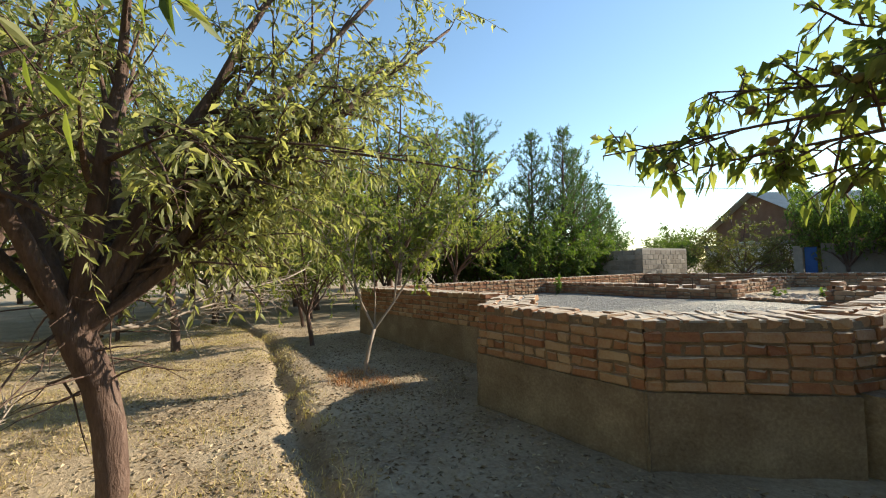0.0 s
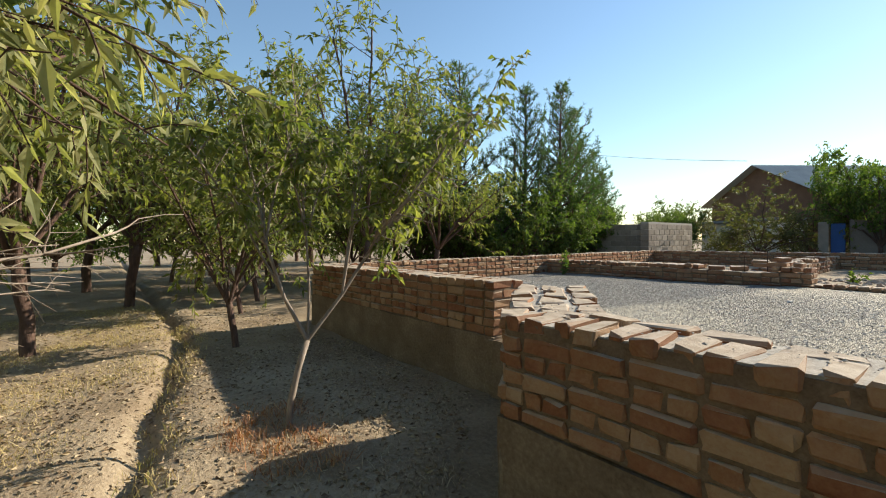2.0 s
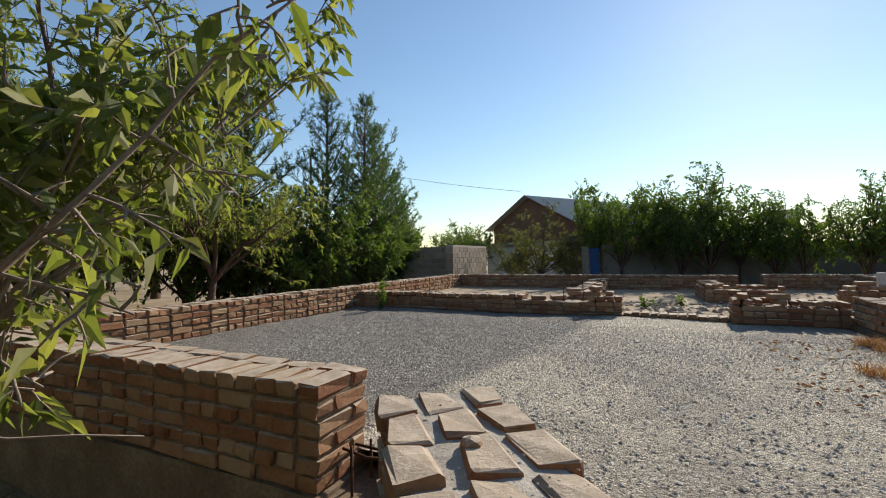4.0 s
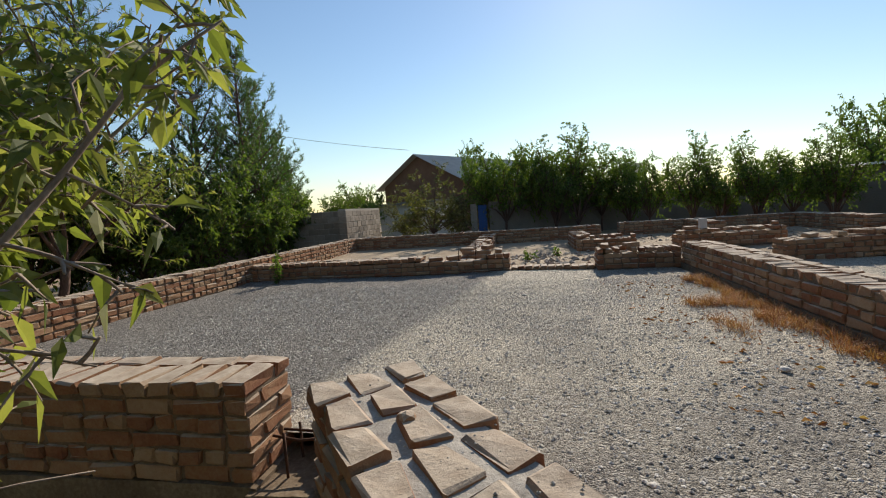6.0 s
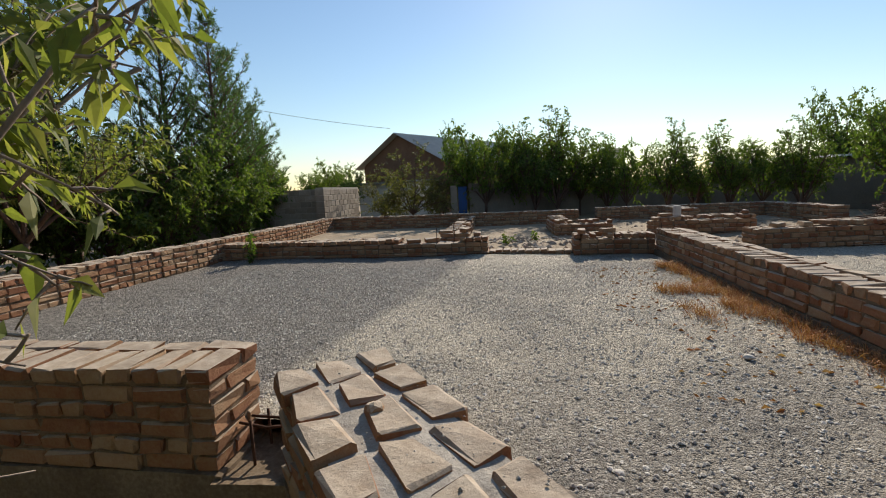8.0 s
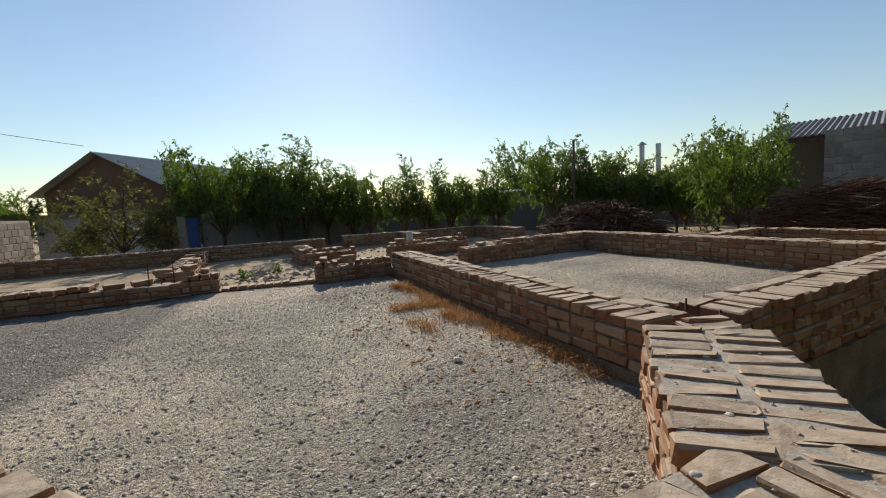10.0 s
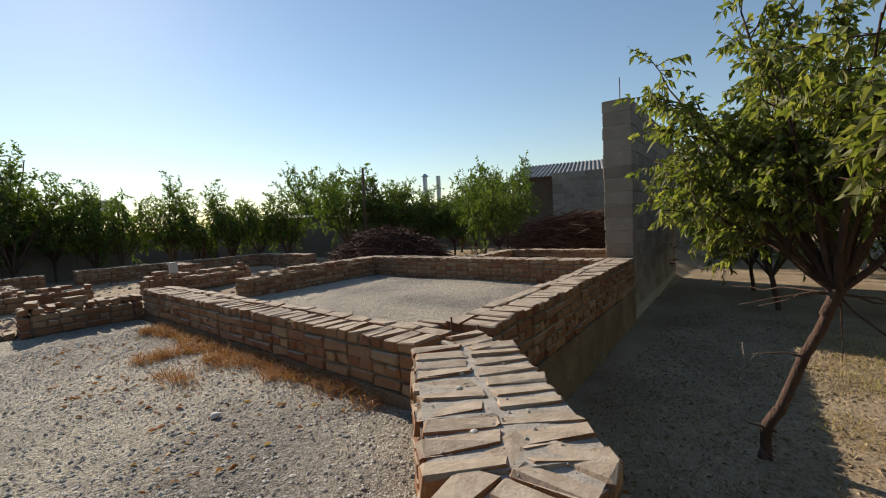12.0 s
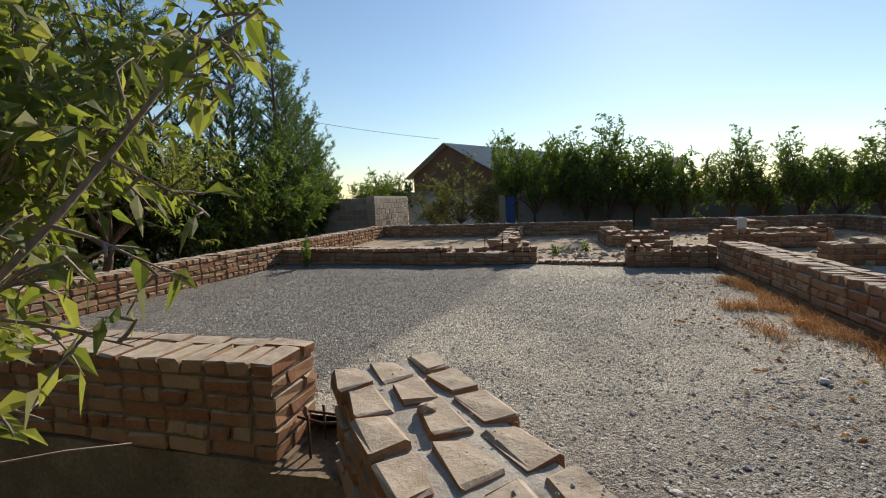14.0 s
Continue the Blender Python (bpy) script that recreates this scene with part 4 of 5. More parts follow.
spread_copies(na, [(-16.2, 7.8, 0, 1.02), (-20.5, 9.4, 0, 1.25), (-18.0, 6.0, 0, 1.0), (-24.0, 6.0, 0, 1.2)], rng)


# ---- yard walls, buildings and distance ----
def mud_wall(name, p0, p1, thick, height, label, seed, z0=0.1):
    d = Vector((p1[0] - p0[0], p1[1] - p0[1]))
    wall = part(name, rough_slab(d.length, thick, z0, height, 0.35, 0.03, seed), M_MUD, None, m=pose(p0[0], p0[1], 0, 0, 0, math.degrees(math.atan2(d.y, d.x))))
    return tagged(wall, label, "wall", kind="structure")


mud_wall("wall_yard_back", (-3.4, 15.2), (9.6, 18.6), 0.3, 1.9, "dark grey mud yard wall behind a row of trees", 61)
mud_wall("wall_yard_side", (9.6, 18.6), (17.5, 8.2), 0.3, 2.0, "dark grey mud yard wall behind a row of trees", 62)
mud_wall("wall_yard_far", (-30.0, 20.5), (-16.1, 15.2), 0.3, 1.7, "grey mud yard wall beyond the pines", 63)


def corrugated(length, depth, rise, pitch=0.18, amp=0.03, thick=0.02):
    """A sloping corrugated sheet, ridged along its slope: from (0,0,0) to (length, depth, rise)."""
    bm = bmesh.new()
    n = int(length / pitch * 4)
    rows = []
    for dz in (0, -thick):
        for j in (0, 1):
            rows.append([bm.verts.new((length * i / n, depth * j, rise * j + dz + amp * math.sin(2 * math.pi * i / 4))) for i in range(n + 1)])
    for i in range(n):
        bm.faces.new((rows[0][i], rows[0][i + 1], rows[1][i + 1], rows[1][i]))
        bm.faces.new((rows[2][i], rows[3][i], rows[3][i + 1], rows[2][i + 1]))
        bm.faces.new((rows[0][i], rows[2][i], rows[2][i + 1], rows[0][i + 1]))
    return bm


def gabled_house():
    """House with a brick gable towards the foundation: local x across the gable, y along the ridge."""
    house = new("gabled_house")
    half, length, eave, ridge = 3.5, 12.0, 3.55, 5.25
    t = 0.3
    for y0, y1 in ((0, t), (length - t, length)):
        bm = bmesh.new()
        outline = [(-half, 0), (half, 0), (half, eave), (0, ridge), (-half, eave)]
        a = [bm.verts.new((x, y0, z)) for x, z in outline]
        b = [bm.verts.new((x, y1, z)) for x, z in outline]
        bm.faces.new(a)
        bm.faces.new(b[::-1])
        for i in range(5):
            j = (i + 1) % 5
            bm.faces.new((a[j], a[i], b[i], b[j]))
        part("gable", bm, M_HOUSE, house, "dark brown adobe brick gable")
    for x0 in (-half, half - t):
        part("wall", box_bm(x0, t, 0, x0 + t, length - t, eave - 0.1), M_HOUSE, house)
    slope = math.hypot(half, ridge - eave)
    for sgn in (-1, 1):
        m = Matrix.Translation((0, -0.45, ridge + 0.06)) @ pose(0, 0, 0, 0, 0, 90) if sgn < 0 else Matrix.Translation((0, length + 0.45, ridge + 0.06)) @ pose(0, 0, 0, 0, 0, -90)
        part("roof", corrugated(length + 0.9, (half + 0.5), -(ridge - eave) * (half + 0.5) / half), M_ROOF_PALE, house, "weathered grey corrugated roof sheet", m=m)
    part("window", box_bm(-1.4, -0.04, 1.5, -0.2, 0.1, 2.6, 0.01), M_PLASTER, house, "pale framed window")
    part("lean_to", box_bm(-2.2, -1.6, 0, 2.8, -0.02, 2.3, 0.02), M_PLASTER, house, "pale plastered lean-to under the gable")
    part("lean_to_roof", box_bm(-2.5, -1.9, 2.3, 3.1, 0.0, 2.42, 0.01), M_ROOF, house)
    house.matrix_basis = pose(-8.15, 24.0, -0.12, 0, 0, -34)
    return tagged(house, "brick house with a grey gabled roof behind trees", "house")


gabled_house()


def shed(name, p0, p1, depth, height, mat, roof_mat, label, overhang=0.3, fall=0.25):
    d = Vector((p1[0] - p0[0], p1[1] - p0[1]))
    thing = new(name)
    thing.matrix_basis = pose(p0[0], p0[1], 0, 0, 0, math.degrees(math.atan2(d.y, d.x)))
    part("wall", box_bm(0, 0, 0, d.length, depth, height), mat, thing)
    part("roof", corrugated(d.length + 2 * overhang, depth + overhang * 2, fall), roof_mat, thing, "corrugated roof sheet", m=pose(-overhang, -overhang, height + 0.05))
    return tagged(thing, label, "shed")


shed("pale_shed", (6.2, 16.6), (11.2, 13.7), 4.0, 2.2, M_MUD, M_PLASTER, "long low shed with a pale sheet roof")
dark = shed("dark_shed", (15.7, 14.6), (22.4, 6.4), 5.0, 2.75, M_MUD, M_ROOF, "long dark shed roof with two metal flues")
for x in (1.0, 1.75):
    bm = bmesh.new()
    bmesh.ops.create_cone(bm, cap_ends=True, segments=14, radius1=0.13, radius2=0.13, depth=1.5, matrix=Matrix.Translation((x, 0.4, 3.55)))
    flue = part("flue", bm, M_TIN, dark, "galvanised metal flue pipe", smooth=False)
    if x < 1.5:
        bm = bmesh.new()
        bmesh.ops.create_cone(bm, cap_ends=True, segments=14, radius1=0.24, radius2=0.05, depth=0.16, matrix=Matrix.Translation((x, 0.4, 4.38)))
        part("cowl", bm, M_TIN, flue)
block_wall("wall_block_house", (13.6, 5.1), (15.4, -1.6), 0.3, 0.3, 3.25, "bare cinder block wall of an unfinished house", 34, 200)
roof = new("sheet_roof")
part("roof_sheet", corrugated(12.0, 4.5, 1.0), M_ROOF, roof, m=pose(0, 0, 0))
part("rafter", box_bm(0, 0.1, -0.2, 12, 0.25, -0.04), M_BARK, roof)
part("post", box_bm(0.1, 0.1, -3.3, 0.3, 0.3, -0.2), M_BARK, roof)
part("post", box_bm(11.7, 0.1, -3.3, 11.9, 0.3, -0.2), M_BARK, roof)
part("back_wall", box_bm(0, 4.2, -3.3, 12, 4.45, 0.9), M_MUD, roof)
roof.matrix_basis = pose(14.8, 7.6, 3.42, 0, 0, -71)
tagged(roof, "grey corrugated shelter roof on posts behind a block wall", "roof")

gate = new("blue_gate")
gate_leaf = part("gate_leaf", box_bm(0.02, 0, 0.05, 0.36, 0.05, 1.4, 0.01), M_BLUE, gate)
for k in range(3):
    part("rail", box_bm(0.04, -0.02, 0.2 + k * 0.5, 0.34, -0.002, 0.28 + k * 0.5), M_BLUE, gate_leaf)
part("gate_post", box_bm(-0.28, -0.1, 0, -0.02, 0.2, 1.45, 0.02), M_BLOCK_ISLE, gate, "pale block gate post")
gate.matrix_basis = pose(-3.85, 15.05, 0.4, 0, 0, 5)
tagged(gate, "blue sheet metal gate beside a pale post", "gate")


def pole(name, base, top, r, label):
    p = Plant(3)
    p.tube([Vector(base), Vector(base).lerp(Vector(top), 0.5), Vector(top)], r, r * 0.8, 8)
    return tagged(new(name, mesh_of(name, p.v, p.f, M_BARK, True)), label, "pole")


pole("leaning_pole", (8.3, 9.75, 0.3), (8.2, 9.6, 3.7), 0.05, "thin leaning wooden pole among the trees")
pole("utility_pole", (-27.0, 26.0, 0), (-27.0, 26.0, 10.2), 0.12, "wooden utility pole beyond the pines")


def cable(name, a, b, sag, r):
    p = Plant(4)
    pts = [Vector(a).lerp(Vector(b), i / 24) - Vector((0, 0, sag * 4 * (i / 24) * (1 - i / 24))) for i in range(25)]
    p.tube(pts, r, r, 5)
    return tagged(new(name, mesh_of(name, p.v, p.f, M_STEEL)), "thin dark overhead power cable", "cable")


cable("power_cable", (-27, 26, 10.0), (-8.7, 24.0, 5.5), 0.35, 0.012)
cable("power_cable", (-27, 26, 9.5), (-45, 4, 9.0), 0.6, 0.014)


# ---- brushwood ----
def brush_pile(name, centre, rx, ry, h, turn, count, seed, flat, label):
    p = Plant(seed)
    for i in range(count):
        a, u = p.rng.uniform(0, 6.283), math.sqrt(p.rng.random())
        x, y = rx * u * math.cos(a), ry * u * math.sin(a)
        cap = h * ((1 - u ** 4) if flat else (1 - u * u) ** 0.8)
        z = cap * p.rng.uniform(0.25, 1.0) ** 0.5
        w = p.rng.gauss(0, 0.5) if flat else a + 1.57 + p.rng.gauss(0, 0.7)
        ln = p.rng.uniform(0.5, 1.3)
        d = V(math.cos(w) * ln / 2, math.sin(w) * ln / 2, p.rng.gauss(0, 0.12) * ln)
        c = V(x, y, z)
        pts = p.path(c - d, c + d, 4, 0.12, 0.0)
        if not flat:
            pts = [q - V(0, 0, 0.35 * h * ((q.x / rx) ** 2 + (q.y / ry) ** 2 - u * u)) for q in pts]
        p.tube(pts, p.rng.uniform(0.006, 0.016), 0.004, 4)
    ob = new(name, mesh_of(name, p.v, p.f, M_TWIG))
    ob.matrix_basis = pose(*centre, 0, 0, turn)
    return tagged(ob, label, "brushwood", kind="stuff")


brush_pile("brushwood_heap", (6.1, 6.4, 0.38), 1.75, 1.4, 1.25, 130, 3000, 71, False, "rounded heap of dry pruned branches on the ground")
brush_pile("brushwood_stack", (8.7, 2.3, 0.38), 1.7, 0.75, 1.32, 112, 2200, 72, True, "flat stack of reddish dry branches by a block wall")
brush_pile("brushwood_bundle", (7.6, 4.3, 0.4), 0.6, 0.5, 0.45, 20, 260, 73, False, "small bundle of dry branches on the ground")


# ---- grass, litter and stones ----
def blades(name, spots, mat, label, seed, h0, h1, lean=0.5, per=14, radius=0.06):
    """Tufts of thin bent blades at (x, y, z)."""
    r = random.Random(seed)
    v, f = [], []
    for x, y, z in spots:
        for k in range(per):
            a, b = r.uniform(0, 6.283), r.uniform(0, 6.283)
            q = Vector((x + radius * r.gauss(0, 1), y + radius * r.gauss(0, 1), z - 0.01))
            h = r.uniform(h0, h1)
            w = Vector((math.cos(a), math.sin(a), 0)) * r.uniform(0.0015, 0.003)
            t = Vector((math.cos(b), math.sin(b), 0)) * h * r.uniform(0.1, lean * 2)
            i = len(v)
            v += [tuple(q - w), tuple(q + w), tuple(q + t * 0.4 + w * 0.8 + Vector((0, 0, h * 0.6))), tuple(q + t * 0.4 - w * 0.8 + Vector((0, 0, h * 0.6))), tuple(q + t + Vector((0, 0, h * r.uniform(0.6, 1.0))))]
            f += [(i, i + 1, i + 2, i + 3), (i + 3, i + 2, i + 4)]
    return tagged(new(name, mesh_of(name, v, f, mat)), label, "grass", kind="stuff")


def bits(name, spots, mat, label, seed, s0, s1, flat=0.6, category="stones", kind="stuff"):
    """Small angular lumps at (x, y, z)."""
    r = random.Random(seed)
    v, f = [], []
    base = [(1, 0, 0), (0.3, 0.95, 0), (-0.8, 0.6, 0), (-0.8, -0.6, 0), (0.3, -0.95, 0), (0.1, 0.1, 1), (-0.1, 0, -0.7)]
    for x, y, z in spots:
        s = s0 + (s1 - s0) * r.random() ** 2.5
        a = r.uniform(0, 6.283)
        ca, sa = math.cos(a) * s, math.sin(a) * s
        kx = r.uniform(0.6, 1.3)
        i = len(v)
        for bx, by, bz in base:
            bx, by, bz = bx * kx * r.uniform(0.75, 1.2), by * r.uniform(0.75, 1.2), bz * flat * r.uniform(0.6, 1.2)
            v.append((x + bx * ca - by * sa, y + bx * sa + by * ca, z + bz * s))
        for k in range(5):
            n = (k + 1) % 5
            f += [(i + k, i + n, i + 5), (i + n, i + k, i + 6)]
    return tagged(new(name, mesh_of(name, v, f, mat)), label, category, kind=kind)


def litter(name, spots, mat, label, seed, size, lift=0.006):
    """Dry curled leaves and chaff lying at (x, y, z)."""
    p = Plant(seed)
    for x, y, z in spots:
        a = p.rng.uniform(0, 6.283)
        p.leaf((x, y, z + lift), (math.cos(a), math.sin(a), p.rng.uniform(-0.1, 0.35)), size * p.rng.uniform(0.5, 1.2))
    return tagged(new(name, p.leaf_mesh(mat, 0.2, 0.4, 0.1)), label, "litter", kind="stuff")


def scatter(count, x0, x1, y0, y1, seed, keep=lambda x, y: True, height=ground_height):
    r = random.Random(seed)
    out = []
    while len(out) < count:
        x, y = r.uniform(x0, x1), r.uniform(y0, y1)
        if keep(x, y):
            out.append((x, y, height(x, y)))
    return out


def furrow_line(x):
    return -3.35 + (-1.3 - x) * 0.19 if x > -8 else -2.08


def patchy(x, y):
    return noise.noise(Vector((x * 0.9, y * 0.9, 20))) > -0.05


floor_z = lambda x, y: FLOOR + 0.03 * noise.noise(Vector((x * 0.6, y * 0.6, 1))) + 0.012 * noise.noise(Vector((x * 4, y * 4, 2)))
outside = lambda x, y: y < -0.35 and not (abs(x + 1.38) < 1.0 + (y + 1.5) * 1.0 + 0.1 and y > -1.5)
blades("dry_grass", scatter(2600, -12, -0.5, -6.5, -2.0, 81, lambda x, y: y < furrow_line(x) - 0.05 and patchy(x, y)), M_STRAW, "pale yellow dry grass on orchard soil", 81, 0.02, 0.07, 1.0, 16, 0.1)
blades("furrow_grass", scatter(130, -9, -1.0, -4, -1.8, 82, lambda x, y: abs(y - furrow_line(x) - 0.12) < 0.16), M_STRAW, "dry grass growing along the furrow", 82, 0.04, 0.11, 0.6, 12, 0.05)
blades("dry_grass_right", scatter(900, 1.2, 6, -5.0, -2.0, 83, patchy), M_STRAW, "flattened dry grass under the peach tree", 83, 0.02, 0.07, 1.0, 16, 0.1)
blades("rusty_weeds", scatter(320, -0.75, 0.08, 0.1, 3.9, 84, lambda x, y: x > -0.10 - 0.16 * noise.noise(Vector((y * 3, 0, 2))) or (noise.noise(Vector((x * 2, y * 1.2, 4))) > 0.05 and 1.3 < y < 2.7 and x > -0.6), floor_z), M_RED_STRAW, "rusty dry weeds along the foot of a brick wall", 84, 0.03, 0.14, 0.9, 22, 0.045)
blades("sapling_weeds", scatter(60, -4.5, -3.2, -2.3, -1.7, 85), M_RED_STRAW, "rusty dry weeds round a young tree", 85, 0.03, 0.12, 0.8, 20, 0.05)
litter("leaf_litter", scatter(5200, -6.5, 1.0, -4.2, -0.4, 86, outside), M_LITTER, "fallen brown leaves on bare soil", 86, 0.045)
litter("straw_litter", scatter(12000, -11, 6, -6.2, -0.4, 87, outside), M_CHAFF, "scattered straw and chaff on bare soil", 87, 0.05)
litter("leaf_litter_right", scatter(5000, 0.6, 6, -4.5, -0.4, 88), M_LITTER, "fallen brown leaves beside the wall", 88, 0.035)
bits("soil_clods", scatter(14000, -9, 6, -6, -0.35, 89, outside), M_SOIL, "loose dry soil clods", 89, 0.006, 0.03, 0.6, "soil")
bits("gravel_stones", scatter(26000, -6, 0.0, -1.0, 4.2, 90, in_hall, lambda x, y: floor_z(x, y) + 0.003), M_PEBBLE, "loose angular gravel stones", 90, 0.004, 0.015, 0.5)
bits("gravel_stones_room", scatter(2500, 0.45, 4.6, 0.3, 5.1, 91, height=lambda x, y: floor_z(x, y) + 0.003), M_PEBBLE, "loose gravel in the smaller room", 91, 0.006, 0.018, 0.45)
bits("brick_rubble", scatter(420, -3.0, 0.6, 5.6, 7.4, 99, height=lambda x, y: floor_z(x, y) + 0.03) + scatter(260, 0.3, 4.8, 5.9, 10.8, 100, height=lambda x, y: floor_z(x, y) + 0.03), M_BRICK_ISLE, "broken brick rubble on the soil of the back rooms", 99, 0.015, 0.09, 0.6, "rubble")
crumb_rng = random.Random(92)
crumbs = []
for (ax, ay), (bx, by), wide in (((-3.05, -0.2), (-2.2, -1.3), 0.4), ((-2.2, -1.4), (-0.6, -1.4), 0.3), ((-0.5, -1.3), (0.3, -0.55), 0.5)):
    along = Vector((bx - ax, by - ay))
    across = Vector((-along.y, along.x)).normalized()
    for i in range(110):
        q = Vector((ax, ay)) + along * crumb_rng.random() + across * crumb_rng.uniform(0.04, wide)
        crumbs.append((q.x, q.y, TOP - 0.008))
bits("mortar_crumbs", crumbs, M_MORTAR, "mortar crumbs and pebbles on the wall top", 92, 0.003, 0.011)
litter("floor_straw", scatter(260, -1.2, 0, 0.2, 4, 93, height=floor_z), M_RED_STRAW, "blown dry weed bits on gravel", 93, 0.05)

# green shoots by the hall's corner and the yard wall
for x, y, z, k, sd in ((-6.5, 4.95, 0.6, 0.75, 94), (-2.1, 6.3, 0.6, 0.32, 97), (-1.5, 6.9, 0.6, 0.25, 98), (-9.8, 13.6, 0.3, 1.1, 95), (7.9, 4.7, 0.4, 1.2, 96)):
    p = Plant(sd)
    for i in range(9):
        e = V(p.rng.gauss(0, 0.35), p.rng.gauss(0, 0.35), 1).normalized()
        p.twig(V(0, 0, 0), e, k * p.rng.uniform(0.5, 1.0), 0.03, 0.09, 0.25, 0.006)
    p.finish("green_shoot", M_BARK, M_LEAF_BUSH, 0.2, "small green shoot growing from dry ground", "green shoots", "shrub", place=pose(x, y, z))


# ---- loose bricks, rebar and rubble ----
def loose_brick(m, label="loose reddish brick lying on the foundation"):
    ob = new("loose_brick", STRETCHERS[brick_rng.randrange(8)])
    ob.matrix_basis = m
    return tagged(ob, label, "brick", "loose bricks")


for x, y, z, t, lean in ((-2.85, 5.4, 0.9, 10, 0), (-2.8, 5.48, 0.98, 70, 3), (-3.4, 5.5, 0.82, 40, 5), (-3.7, 5.4, 0.82, 15, 3), (-2.6, 5.53, 0.9, 90, 2), (-3.2, 5.9, 0.91, 20, 8), (1.1, 5.6, 0.62, 30, 0),
                         (-0.5, 5.2, 0.93, 25, 1), (-0.9, 5.2, 0.93, 80, 1), (1.05, 7.1, 1.0, 10, 1), (2.6, 7.25, 1.0, 60, 1), (2.1, 5.4, 0.92, 35, 6), (2.5, 5.42, 0.92, 80, 3), (1.3, 6.3, 0.6, 15, 0)):
    loose_brick(pose(x, y, z, lean, 0, t))


def rock(name, m, size, mat, label, seed):
    r = random.Random(seed)
    bm = bmesh.new()
    bmesh.ops.create_icosphere(bm, subdivisions=2, radius=size)
    for v in bm.verts:
        v.co *= 1 + 0.28 * noise.noise(v.co * (1.6 / size) + Vector((seed, 0, 0)))
        v.co.z *= 0.6
    ob = part(name, bm, mat, None, m=m)
    return tagged(ob, label, "stone")


rock("brick_fragment", pose(-2.62, -0.58, TOP + 0.008), 0.032, M_BRICK, "broken brick fragment lying on the wall top", 1)
rock("grey_stone", pose(-0.68, 0.86, 0.615), 0.03, M_PEBBLE, "grey stone lying on gravel", 2)
rock("grey_stone", pose(-1.75, -0.3, 0.61), 0.02, M_PEBBLE, "small stone lying on gravel", 3)
rock("grey_stone", pose(-2.2, 3.2, 0.62), 0.03, M_PEBBLE, "grey stone lying on gravel", 4)
for i, (x, y) in enumerate(((-0.62, -0.98), (-0.35, -0.72), (-0.98, -1.12), (-0.2, -0.62), (-2.38, -1.0), (-1.6, -1.1))):
    rock("white_pebble", pose(x, y, TOP - 0.006, 0, 0, 40 * i), 0.015, M_PLASTER, "smooth pale pebble set in mortar", 10 + i)


def rebar(name, pts, r=0.007):
    p = Plant(9)
    p.tube([Vector(q) for q in pts], r, r, 6)
    return tagged(new(name, mesh_of(name, p.v, p.f, M_STEEL, True)), "rusty steel reinforcing bar end in a wall gap", "rebar", "rebar ends")


rebar("rebar", [(-3.34, -0.2, 0.45), (-3.34, -0.2, 0.72)])
rebar("rebar", [(-3.36, -0.02, 0.45), (-3.36, -0.02, 0.68)])
rebar("rebar", [(-3.45, -0.12, 0.66), (-3.3, -0.14, 0.65), (-3.12, -0.1, 0.655)])
rebar("rebar", [(-3.45, -0.02, 0.64), (-3.3, -0.03, 0.64), (-3.1, -0.02, 0.635)])
rebar("rebar", [(0.56, -0.2, 0.6), (0.56, -0.2, 1.0)])
rebar("rebar", [(0.56, 0.02, 0.6), (0.56, 0.02, 1.03)])
rebar("rebar", [(-3.0, 5.5, 0.7), (-3.0, 5.5, 1.14)])
rebar("rebar", [(-3.3, 5.45, 0.7), (-3.3, 5.45, 1.06)])
rebar("rebar", [(4.98, 0.32, 0.9), (4.98, 0.32, 1.15)])
rebar("rebar", [(5.24, 0.2, 3.3), (5.24, 0.2, 3.75)])
rebar("rebar", [(0.3, 5.15, 0.6), (0.3, 5.15, 1.06)])
rebar("rebar", [(5.05, 0.12, 0.9), (5.05, 0.12, 1.17)])
part_ = box_bm(-0.06, -0.06, 0, 0.06, 0.06, 0.2, 0.008, 0.003)
post = part("marker_block", part_, M_PLASTER, None, m=pose(1.3, 7.18, 1.0))
tagged(post, "small white block standing on a brick wall", "block")
# footing in the gap beside the front left wall
gap = part("gap_footing", rough_slab(0.42, 0.42, -0.2, 0.5, 0.06, 0.015, 5), M_PLINTH, None, m=pose(-3.47, -0.34, 0))
tagged(gap, "concrete footing with crumbled mortar in a column gap", "footing", kind="structure")
gap = part("gap_footing", rough_slab(0.34, 0.6, -0.2, 0.52, 0.06, 0.015, 6), M_PLINTH, None, m=pose(0.3, -0.5, 0))
tagged(gap, "concrete footing in a column gap", "footing", kind="structure")

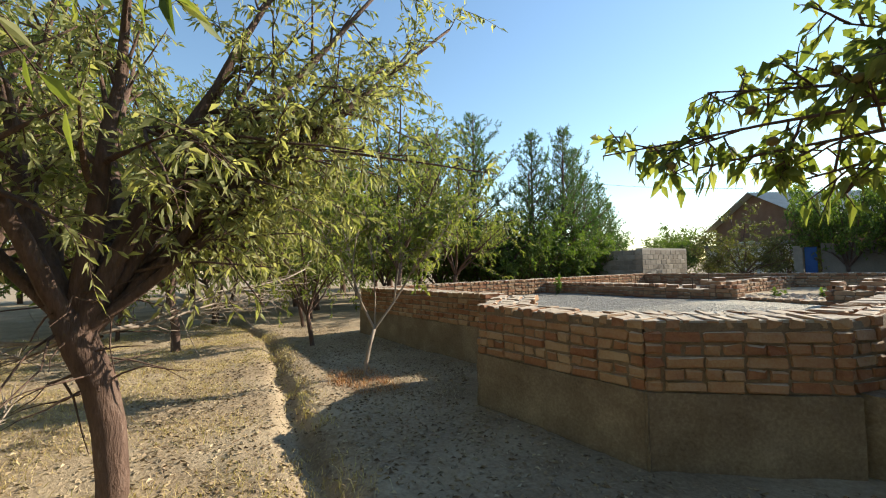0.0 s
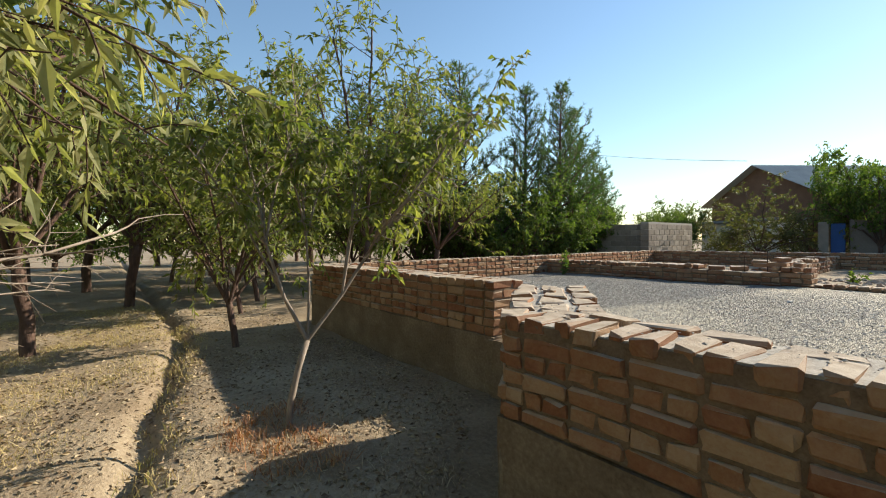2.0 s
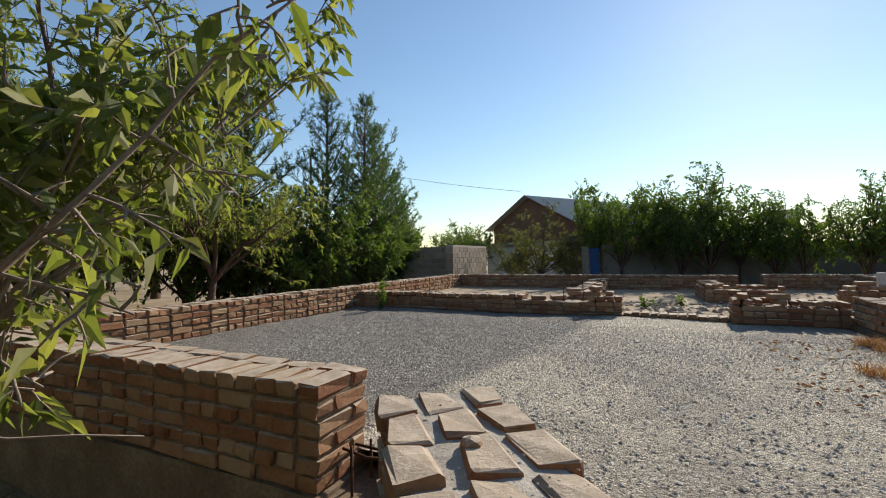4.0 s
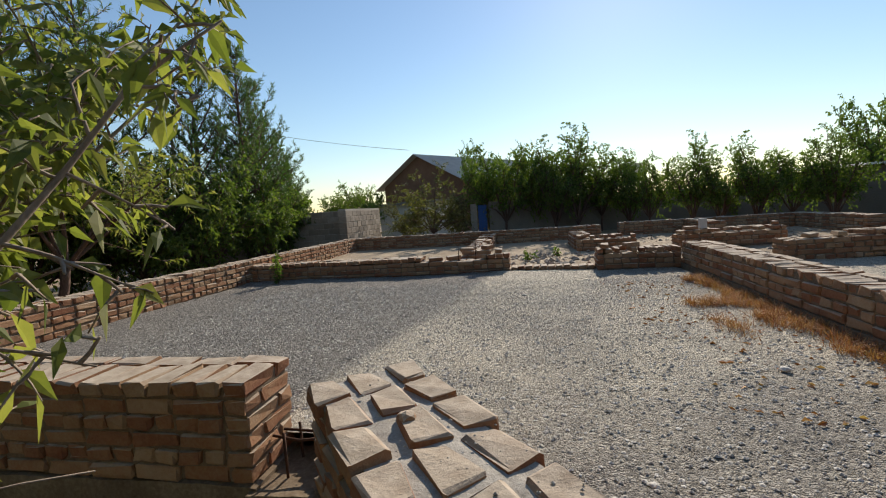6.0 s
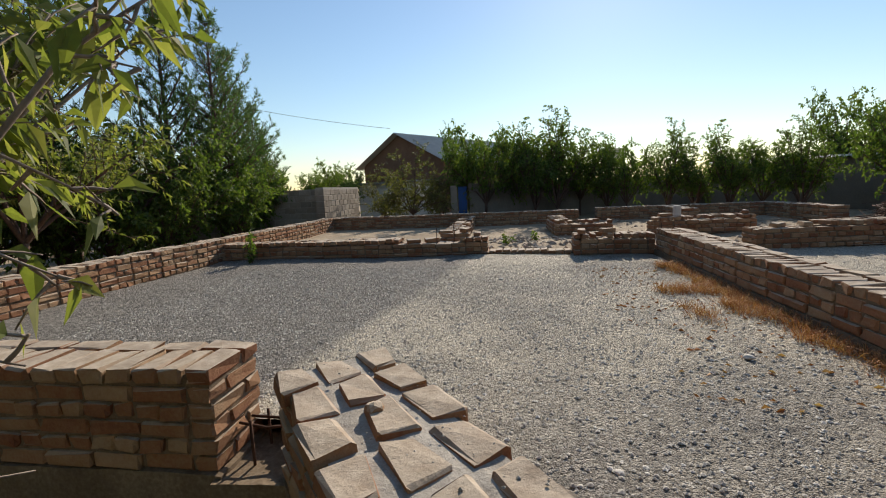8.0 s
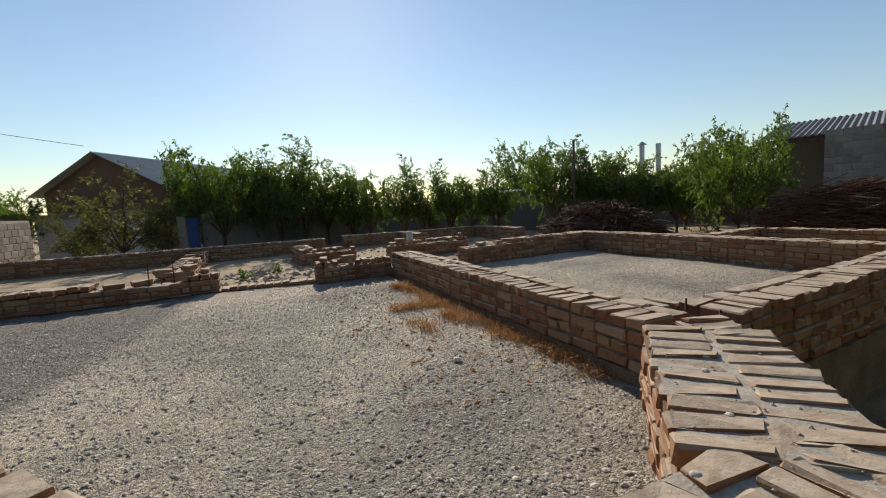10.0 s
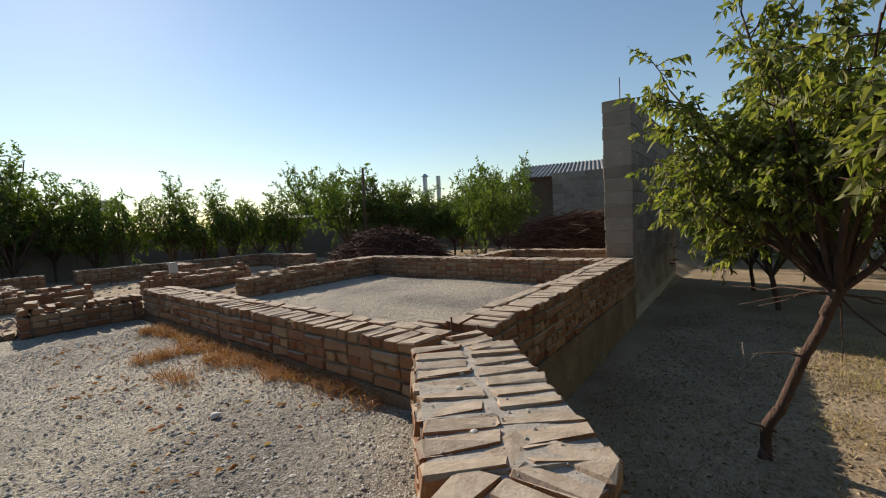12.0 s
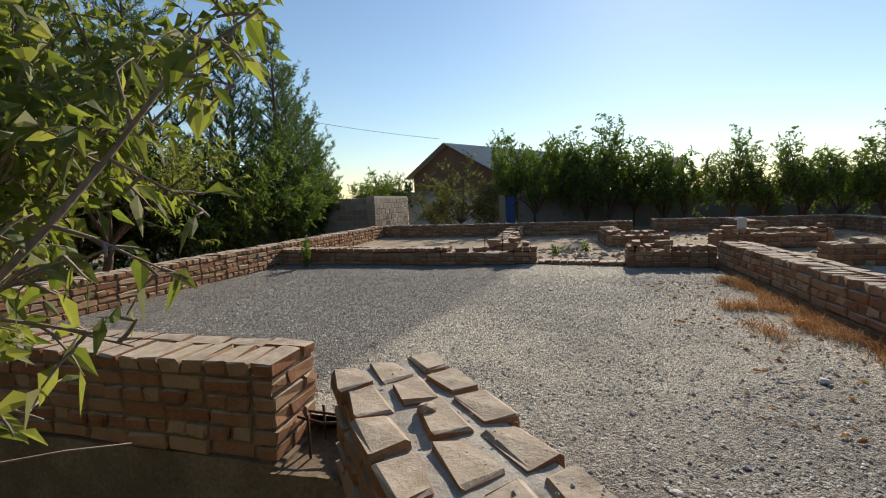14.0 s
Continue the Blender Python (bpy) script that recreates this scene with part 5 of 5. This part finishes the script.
tank = new("roof_tank")
part("tank_body", box_bm(-0.65, -0.5, 0, 0.65, 0.5, 0.5, 0.05), M_PLASTER, tank)
part("tank_lid", box_bm(-0.7, -0.55, 0.5, 0.7, 0.55, 0.58, 0.02), M_PLASTER, tank)
for x in (-0.5, 0.5):
    for y in (-0.35, 0.35):
        part("leg", box_bm(x - 0.05, y - 0.05, -3.2, x + 0.05, y + 0.05, 0), M_STEEL, tank)
tank.matrix_basis = pose(4.9, 26.9, 3.2, 0, 0, 12)
tagged(tank, "pale water tank on tall legs beyond the trees", "tank")


# ---- fallen sticks under the orchard trees ----
def stick(name, a, b, r, seed, forks=2):
    p = Plant(seed)
    a, b = Vector(a), Vector(b)
    p.tube(p.path(a, b, 6, 0.12), r, r * 0.4, 5)
    for k in range(forks):
        q = a.lerp(b, p.rng.uniform(0.3, 0.8))
        e = ((b - a).normalized() + p.ball() * 0.8).normalized()
        e.z = abs(e.z) * 0.4
        p.tube(p.path(q, q + e * (b - a).length * 0.35, 4, 0.15), r * 0.6, r * 0.25, 4)
    return tagged(new(name, mesh_of(name, p.v, p.f, M_BARK_PALE, True)), "thin dry stick lying on orchard soil", "stick", "fallen sticks")


stick("dry_stick", (-0.35, -2.2, 0.03), (0.35, -2.0, 0.22), 0.008, 1)
stick("dry_stick", (-3.0, -5.2, 0.04), (-3.9, -5.0, 0.5), 0.012, 2, 4)
stick("dry_stick", (-3.3, -5.6, 0.04), (-4.2, -5.2, 0.3), 0.01, 3, 4)
stick("dry_stick", (-5.2, -0.75, 0.06), (-4.2, -0.9, 0.16), 0.005, 4)
stick("dry_stick", (2.4, -1.2, 0.05), (3.4, -1.6, 0.28), 0.008, 5, 3)

blades("shade_grass", scatter(700, 0.8, 6.5, -2.4, -0.4, 97, patchy), M_CHAFF, "sparse dry grass in the shade of the wall", 97, 0.02, 0.06, 1.0, 12, 0.1)
blades("shade_grass_left", scatter(500, -7.0, -2.6, -2.2, -0.4, 98, lambda x, y: outside(x, y) and patchy(x, y)), M_CHAFF, "sparse dry grass in the shade of the wall", 98, 0.02, 0.06, 1.0, 12, 0.1)
